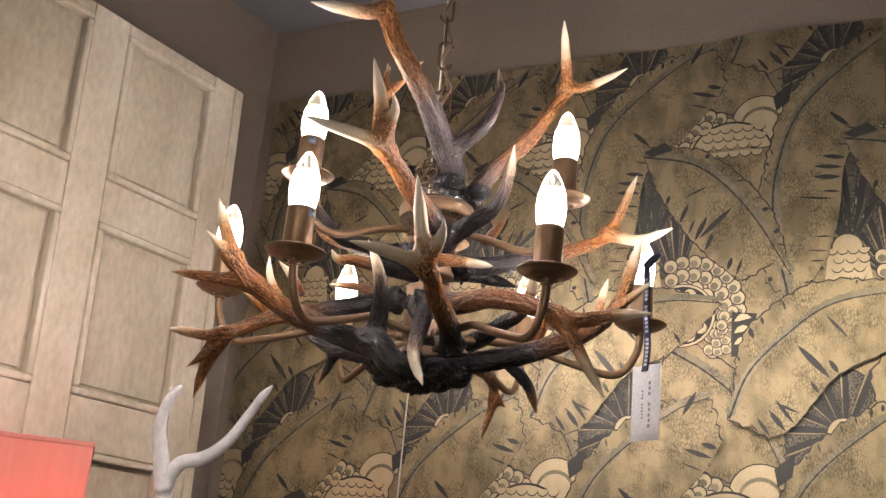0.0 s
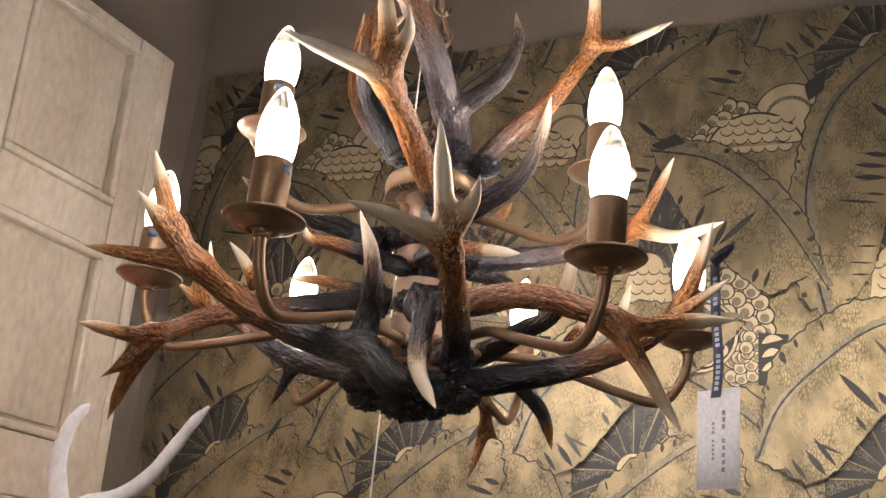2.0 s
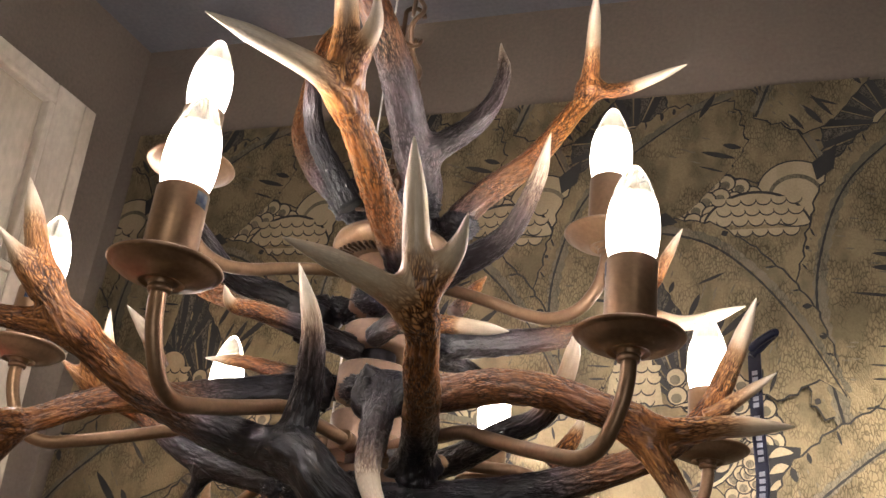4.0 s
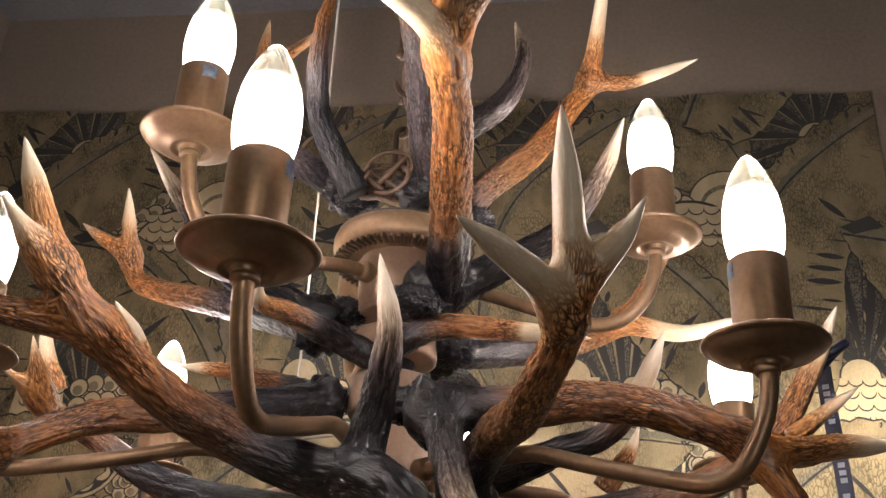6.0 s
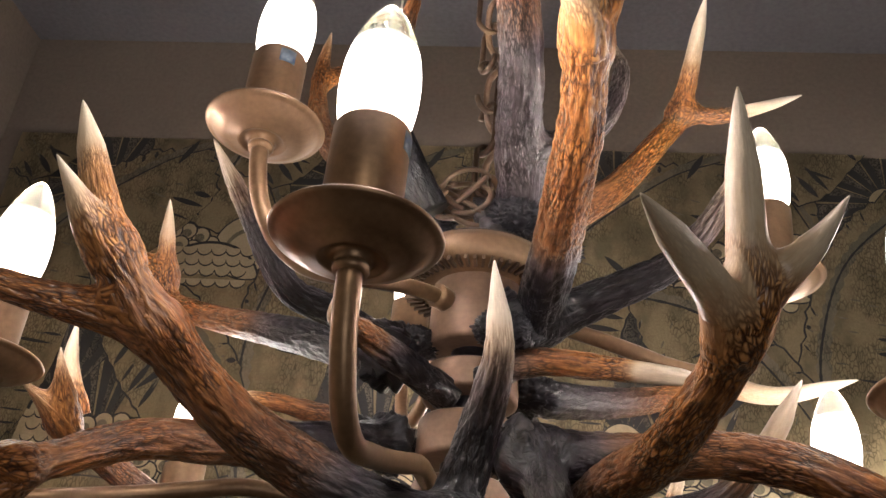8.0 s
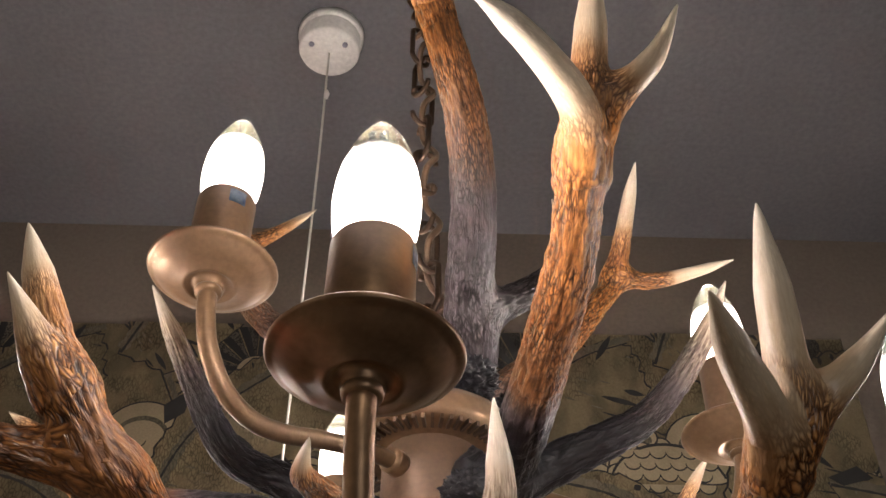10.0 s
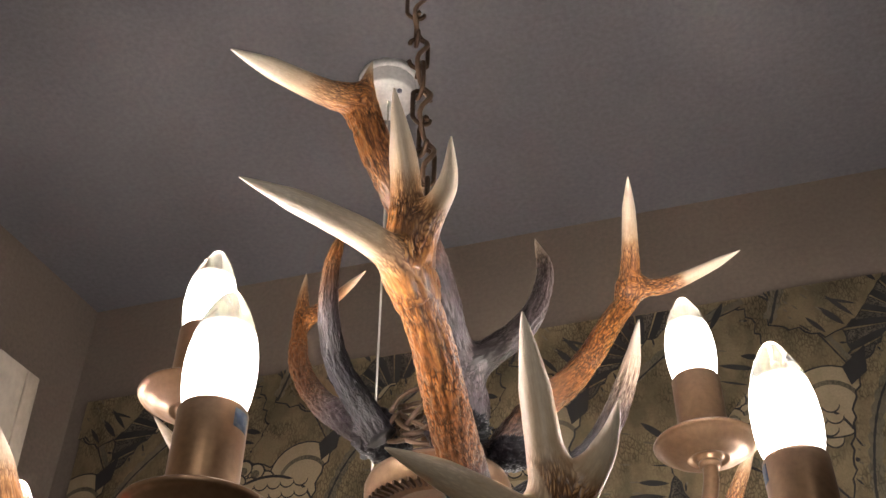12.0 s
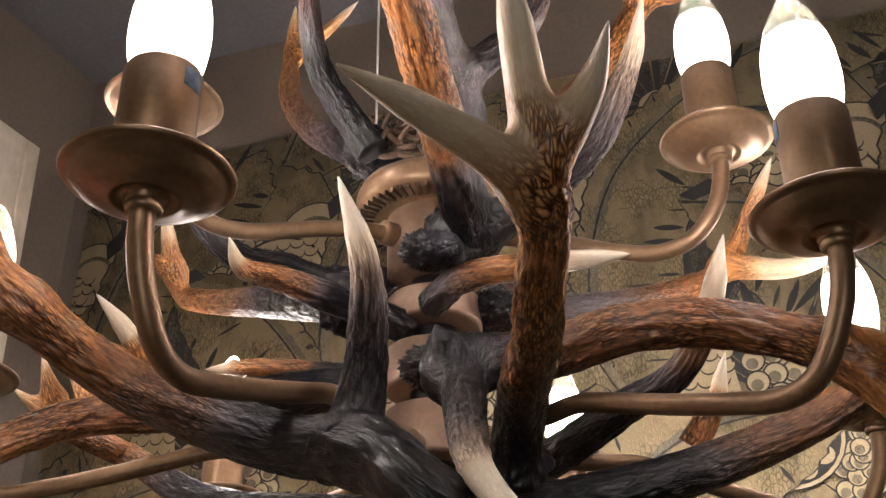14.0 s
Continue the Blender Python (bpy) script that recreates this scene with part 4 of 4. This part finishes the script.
class Print:
    """Flat printed shapes, each a little in front of the one before."""

    def __init__(self, rnd):
        self.bm, self.depth, self.rnd = bmesh.new(), 0.0004, rnd

    def area(self, pts, ink):
        self.depth += 0.000012
        vs = [self.bm.verts.new((x, PY - self.depth, z)) for x, z in pts]
        f = self.bm.faces.new(vs)
        f.material_index = ink
        f.normal_update()
        if f.normal.y > 0:
            f.normal_flip()

    def disc(self, x, z, r, ink, a0=0, a1=360, n=28, squash=1.0):
        pts = [(x + r * math.cos(radians(a0 + (a1 - a0) * k / n)), z + squash * r * math.sin(radians(a0 + (a1 - a0) * k / n))) for k in range(n + (a1 - a0 < 360))]
        self.area(pts, ink)

    def lens(self, x0, z0, x1, z1, w, ink=BLACK, bow=0.0):
        d = Vector((x1 - x0, z1 - z0))
        n = Vector((-d.y, d.x)).normalized()
        up, dn = [], []
        for k in range(9):
            u = k / 8
            p = Vector((x0, z0)) + d * u + n * bow * math.sin(math.pi * u)
            h = w / 2 * math.sin(math.pi * u) ** 0.8
            up.append(p + n * h)
            if 0 < k < 8:
                dn.append(p - n * h)
        self.area([tuple(p) for p in up + dn[::-1]], ink)

    def line(self, pts, w0, w1, ink=BLACK):
        mid, _ = spline([(x, 0, z) for x, z in pts], 0.006)
        left, right = [], []
        for k, p in enumerate(mid):
            d = mid[min(k + 1, len(mid) - 1)] - mid[max(0, k - 1)]
            n = Vector((-d.z, 0, d.x)).normalized()
            w = (w0 + (w1 - w0) * k / (len(mid) - 1)) / 2 * (1 + 0.25 * math.sin(k * 2.1))
            left.append((p.x + n.x * w, p.z + n.z * w))
            right.append((p.x - n.x * w, p.z - n.z * w))
        # quads keep a bent line clean
        self.depth += 0.000012
        a = [self.bm.verts.new((x, PY - self.depth, z)) for x, z in left]
        b = [self.bm.verts.new((x, PY - self.depth, z)) for x, z in right]
        for i in range(len(a) - 1):
            f = self.bm.faces.new((a[i], b[i], b[i + 1], a[i + 1]))
            f.material_index = ink
            f.normal_update()
            if f.normal.y > 0:
                f.normal_flip()

    def leaf(self, rib, up, down, ink=GOLD, band=0.012):
        """A torn banana leaf: its outline, black edge, grey band, rib and slits."""
        top, _ = spline([(x, 0, z) for x, z in [rib[0]] + up + [rib[-1]]], 0.008)
        bot, _ = spline([(x, 0, z) for x, z in [rib[-1]] + down + [rib[0]]], 0.008)
        ring = [(p.x, p.z) for p in top[:-1] + bot[:-1]]
        cx, cz = sum(p[0] for p in ring) / len(ring), sum(p[1] for p in ring) / len(ring)
        jag = []
        for k, (x, z) in enumerate(ring):
            u = 1 + (0.02 * math.sin(k * 2.4) + 0.012 * math.sin(k * 5.3 + 1))
            jag.append((cx + (x - cx) * u, cz + (z - cz) * u))
        out = []
        for x, z in jag:
            d = Vector((x - cx, z - cz))
            d = d.normalized() * 0.0024
            out.append((x + d.x, z + d.y))
        self.area(out, BLACK)
        self.area(jag, ink)
        off = [(x + (0.004 if i else 0), z + band * 0.45) for i, (x, z) in enumerate(rib)]
        self.line(off, band, band * 0.5, GREY)
        self.line(rib, 0.0034, 0.0018)
        # veins run from the rib to the torn edge
        line, _ = spline([(x, 0, z) for x, z in rib], 0.02)
        for k in range(1, len(line) - 1):
            p = line[k]
            for edge in (top, bot):
                q = edge[min(len(edge) - 1, int(len(edge) * ((k + 1.5) / len(line) if edge is top else 1 - (k + 1.5) / len(line))))]
                d = Vector((q.x - p.x, q.z - p.z))
                if d.length < 0.02:
                    continue
                if self.rnd.random() < 0.6:
                    continue
                a, b = 0.55 + 0.25 * self.rnd.random(), 0.98
                self.lens(p.x + d.x * a, p.z + d.y * a, p.x + d.x * b, p.z + d.y * b, 0.0024 + 0.006 * self.rnd.random() ** 2)
                for _ in range(2):
                    a = 0.15 + 0.5 * self.rnd.random()
                    ox, oz = 0.006 * self.rnd.uniform(-1, 1), 0.006 * self.rnd.uniform(-1, 1)
                    self.lens(p.x + ox + d.x * a, p.z + oz + d.y * a, p.x + ox + d.x * (a + 0.13), p.z + oz + d.y * (a + 0.13), 0.0022, GREY)

    def rays(self, x, z, r0, r1, a0, a1, n):
        step = (a1 - a0) / n
        for k in range(n):
            lo, hi = a0 + step * k, a0 + step * (k + 1)
            r = r1 * (1 + 0.06 * math.sin(k * 2.2))
            edge = [(r0, lo + 1), (r * 0.97, lo + 1), (r * 1.03, (lo + hi) / 2), (r * 0.97, hi - 1), (r0, hi - 1)]
            self.area([(x + q * math.cos(radians(a)), z + q * math.sin(radians(a))) for q, a in edge], BLACK)
            edge = [(r0, lo + 2), (r * 0.95, lo + 2), (r * 0.995, (lo + hi) / 2), (r * 0.95, lo + 0.72 * step), (r * 0.5, lo + 0.45 * step), (r0, lo + 0.2 * step)]
            self.area([(x + q * math.cos(radians(a)), z + q * math.sin(radians(a))) for q, a in edge], FAN)

    def scales(self, x, z, r, rows, size, a0=0, a1=180, keep=lambda x, z: True):
        """Overlapping round scales that fill a fan, outermost first."""
        self.disc(x, z, r + 0.0022, BLACK, a0, a1)
        self.disc(x, z, r, PLAIN, a0, a1)
        for row in range(rows):
            q = r * (1 - (row + 0.35) / rows)
            n = max(3, int(radians(a1 - a0) * q / (size * 1.5)))
            for k in range(n + 1):
                a = radians(a0 + (a1 - a0) * (k + 0.5 * (row % 2)) / (n + 0.5))
                px, pz = x + q * math.cos(a), z + q * math.sin(a)
                if keep(px, pz):
                    self.disc(px, pz, size, BLACK, n=14)
                    self.disc(px, pz, size * 0.84, PLAIN, n=14)
                    self.disc(px - 0.08 * size, pz - 0.25 * size, size * 0.5, GREY, n=10)

    def waves(self, x0, x1, z, rows, size, gap):
        """Rows of hanging scallops."""
        for row in range(rows):
            zz = z - gap * row
            n = max(2, int((x1 - x0 - 0.006 * row) / (size * 1.7)))
            for k in range(n):
                cx = x0 + 0.003 * row + (x1 - x0 - 0.006 * row) * (k + 0.5 + 0.25 * (row % 2)) / n
                self.disc(cx, zz, size, BLACK, 180, 360, 12)
                self.disc(cx, zz + 0.0012, size * 0.92, PLAIN, 175, 365, 12)


def motif(rnd):
    p = Print(rnd)
    # half-hidden rays and the great fan with its sun
    p.rays(0.175, 2.100, 0.02, 0.185, 70, 150, 6)
    p.rays(0.435, 2.150, 0.02, 0.170, 55, 110, 4)
    p.rays(0.420, 1.872, 0.018, 0.098, 25, 225, 9)
    p.disc(0.420, 1.872, 0.0235, BLACK)
    p.disc(0.420, 1.872, 0.0220, PLAIN)
    p.leaf([(0.17, 1.995), (0.22, 1.965), (0.264, 1.929), (0.301, 1.886), (0.335, 1.82)], [(0.19, 2.010), (0.239, 1.985), (0.29, 1.942), (0.335, 1.88)], [(0.29, 1.80), (0.225, 1.812), (0.165, 1.88), (0.145, 1.955)])
    # shell, sun and scallops
    p.disc(0.305, 2.372, 0.047, BLACK)
    p.disc(0.305, 2.372, 0.045, PLAIN)
    p.disc(0.305, 2.366, 0.033, GREY)
    p.disc(0.305, 2.364, 0.029, PLAIN)
    p.scales(0.215, 2.340, 0.058, 3, 0.0125, 40, 215)
    p.disc(0.258, 2.318, 0.066, BLACK, 15, 165, 24, 0.9)
    p.disc(0.258, 2.316, 0.064, PLAIN, 15, 165, 24, 0.9)
    p.waves(0.205, 0.312, 2.366, 4, 0.0098, 0.0145)
    # small sun on scallops
    p.disc(0.431, 2.150, 0.0225, BLACK)
    p.disc(0.431, 2.150, 0.0210, PLAIN)
    p.area([(0.404, 2.148), (0.458, 2.148), (0.466, 2.095), (0.398, 2.095)], PLAIN)
    p.waves(0.402, 0.462, 2.147, 4, 0.0085, 0.014)
    # scaled shell with the pebble ring
    p.scales(0.195, 2.062, 0.085, 4, 0.0125, -60, 120)
    p.scales(0.240, 2.030, 0.040, 3, 0.0095, -110, 60)
    p.disc(0.186, 2.052, 0.0520, BLACK)
    p.disc(0.186, 2.052, 0.0505, PLAIN)
    p.disc(0.186, 2.052, 0.0470, BLACK)
    for k in range(10):
        a = math.tau * k / 10
        p.disc(0.186 + 0.035 * math.cos(a), 2.052 + 0.035 * math.sin(a), 0.0102, PLAIN, n=14, squash=0.9)
    p.lens(0.160, 2.030, 0.205, 2.062, 0.016, PLAIN, 0.006)
    p.lens(0.168, 2.052, 0.205, 2.072, 0.012, PLAIN, -0.004)
    p.lens(0.176, 2.024, 0.212, 2.040, 0.010, PLAIN, 0.004)
    # black-edged curl
    p.area([(0.262, 2.055), (0.300, 2.052), (0.292, 1.985), (0.262, 1.985)], BLACK)
    for k in range(3):
        p.lens(0.266, 2.040 - 0.018 * k, 0.292, 2.046 - 0.018 * k, 0.010, PLAIN, 0.004)
    # great leaves
    p.leaf([(0.347, 2.072), (0.326, 2.183), (0.329, 2.28), (0.371, 2.39), (0.479, 2.485), (0.545, 2.515)], [(0.318, 2.10), (0.300, 2.19), (0.312, 2.29), (0.352, 2.412), (0.45, 2.497)],
           [(0.560, 2.44), (0.500, 2.36), (0.436, 2.30), (0.420, 2.20), (0.395, 2.12)], GOLD, 0.018)
    p.leaf([(0.117, 2.327), (0.194, 2.308), (0.249, 2.266), (0.301, 2.199), (0.350, 2.110)], [(0.16, 2.338), (0.215, 2.327), (0.281, 2.271), (0.326, 2.205)], [(0.318, 2.13), (0.276, 2.108), (0.204, 2.17), (0.147, 2.253)])
    p.leaf([(0.26, 1.891), (0.289, 1.961), (0.343, 2.017), (0.403, 2.060), (0.481, 2.076), (0.560, 2.070)], [(0.272, 1.985), (0.292, 2.034), (0.374, 2.092), (0.47, 2.096)], [(0.52, 2.02), (0.470, 1.985), (0.412, 1.954), (0.335, 1.868)], GOLD, 0.014)
    # black slits
    for q in ((0.21, 2.177, 0.262, 2.226, 0.009), (0.358, 2.001, 0.404, 1.951, 0.010), (0.409, 2.375, 0.439, 2.346, 0.008), (0.19, 1.894, 0.211, 1.932, 0.008), (0.189, 2.250, 0.222, 2.265, 0.004),
              (0.36, 2.235, 0.415, 2.228, 0.004), (0.40, 2.045, 0.43, 2.01, 0.005), (0.36, 1.90, 0.325, 1.915, 0.004)):
        p.lens(*q)
    p.area([(0.325, 2.41), (0.355, 2.435), (0.35, 2.40), (0.33, 2.385)], BLACK)
    p.area([(0.115, 2.335), (0.15, 2.35), (0.165, 2.335), (0.13, 2.325)], BLACK)
    return p.bm


paper = thing("wallpaper", "gold and black wallpaper printed with leaves, fans and shells", "wallpaper", "", "structure")
part("sheet", boxed(PX0, PX1, PY, 0.4995, 0.002, PZ1), PAPER[GOLD], paper, smooth=False)
part("edge_trim", boxed(PX1, PX1 + 0.012, PY - 0.003, 0.4995, 0.002, PZ1), WALL, paper, smooth=False)
source = mesh_of("printed_repeat", motif(random.Random(4)), *PAPER, smooth=False)
for i in range(-4, 2):
    for j in range(-3, 2):
        bm = bmesh.new()
        bm.from_mesh(source)
        bm.transform(Matrix.Translation((i * PITCH_X, 0, j * PITCH_Z)))
        for point, normal in (((PX0 + 0.001, 0, 0), (-1, 0, 0)), ((PX1 - 0.001, 0, 0), (1, 0, 0)), ((0, 0, PZ1 - 0.001), (0, 0, 1)), ((0, 0, 0.01), (0, 0, -1))):
            bmesh.ops.bisect_plane(bm, geom=bm.verts[:] + bm.edges[:] + bm.faces[:], plane_co=point, plane_no=normal, clear_outer=True)
        if bm.faces:
            bmesh.ops.triangulate(bm, faces=bm.faces[:])
            ob = new("printed_repeat", mesh_of("printed_repeat", bm, *PAPER, smooth=False))
            ob.parent = paper
            tagged(ob, kind="stuff")
        else:
            bm.free()
bpy.data.meshes.remove(source)
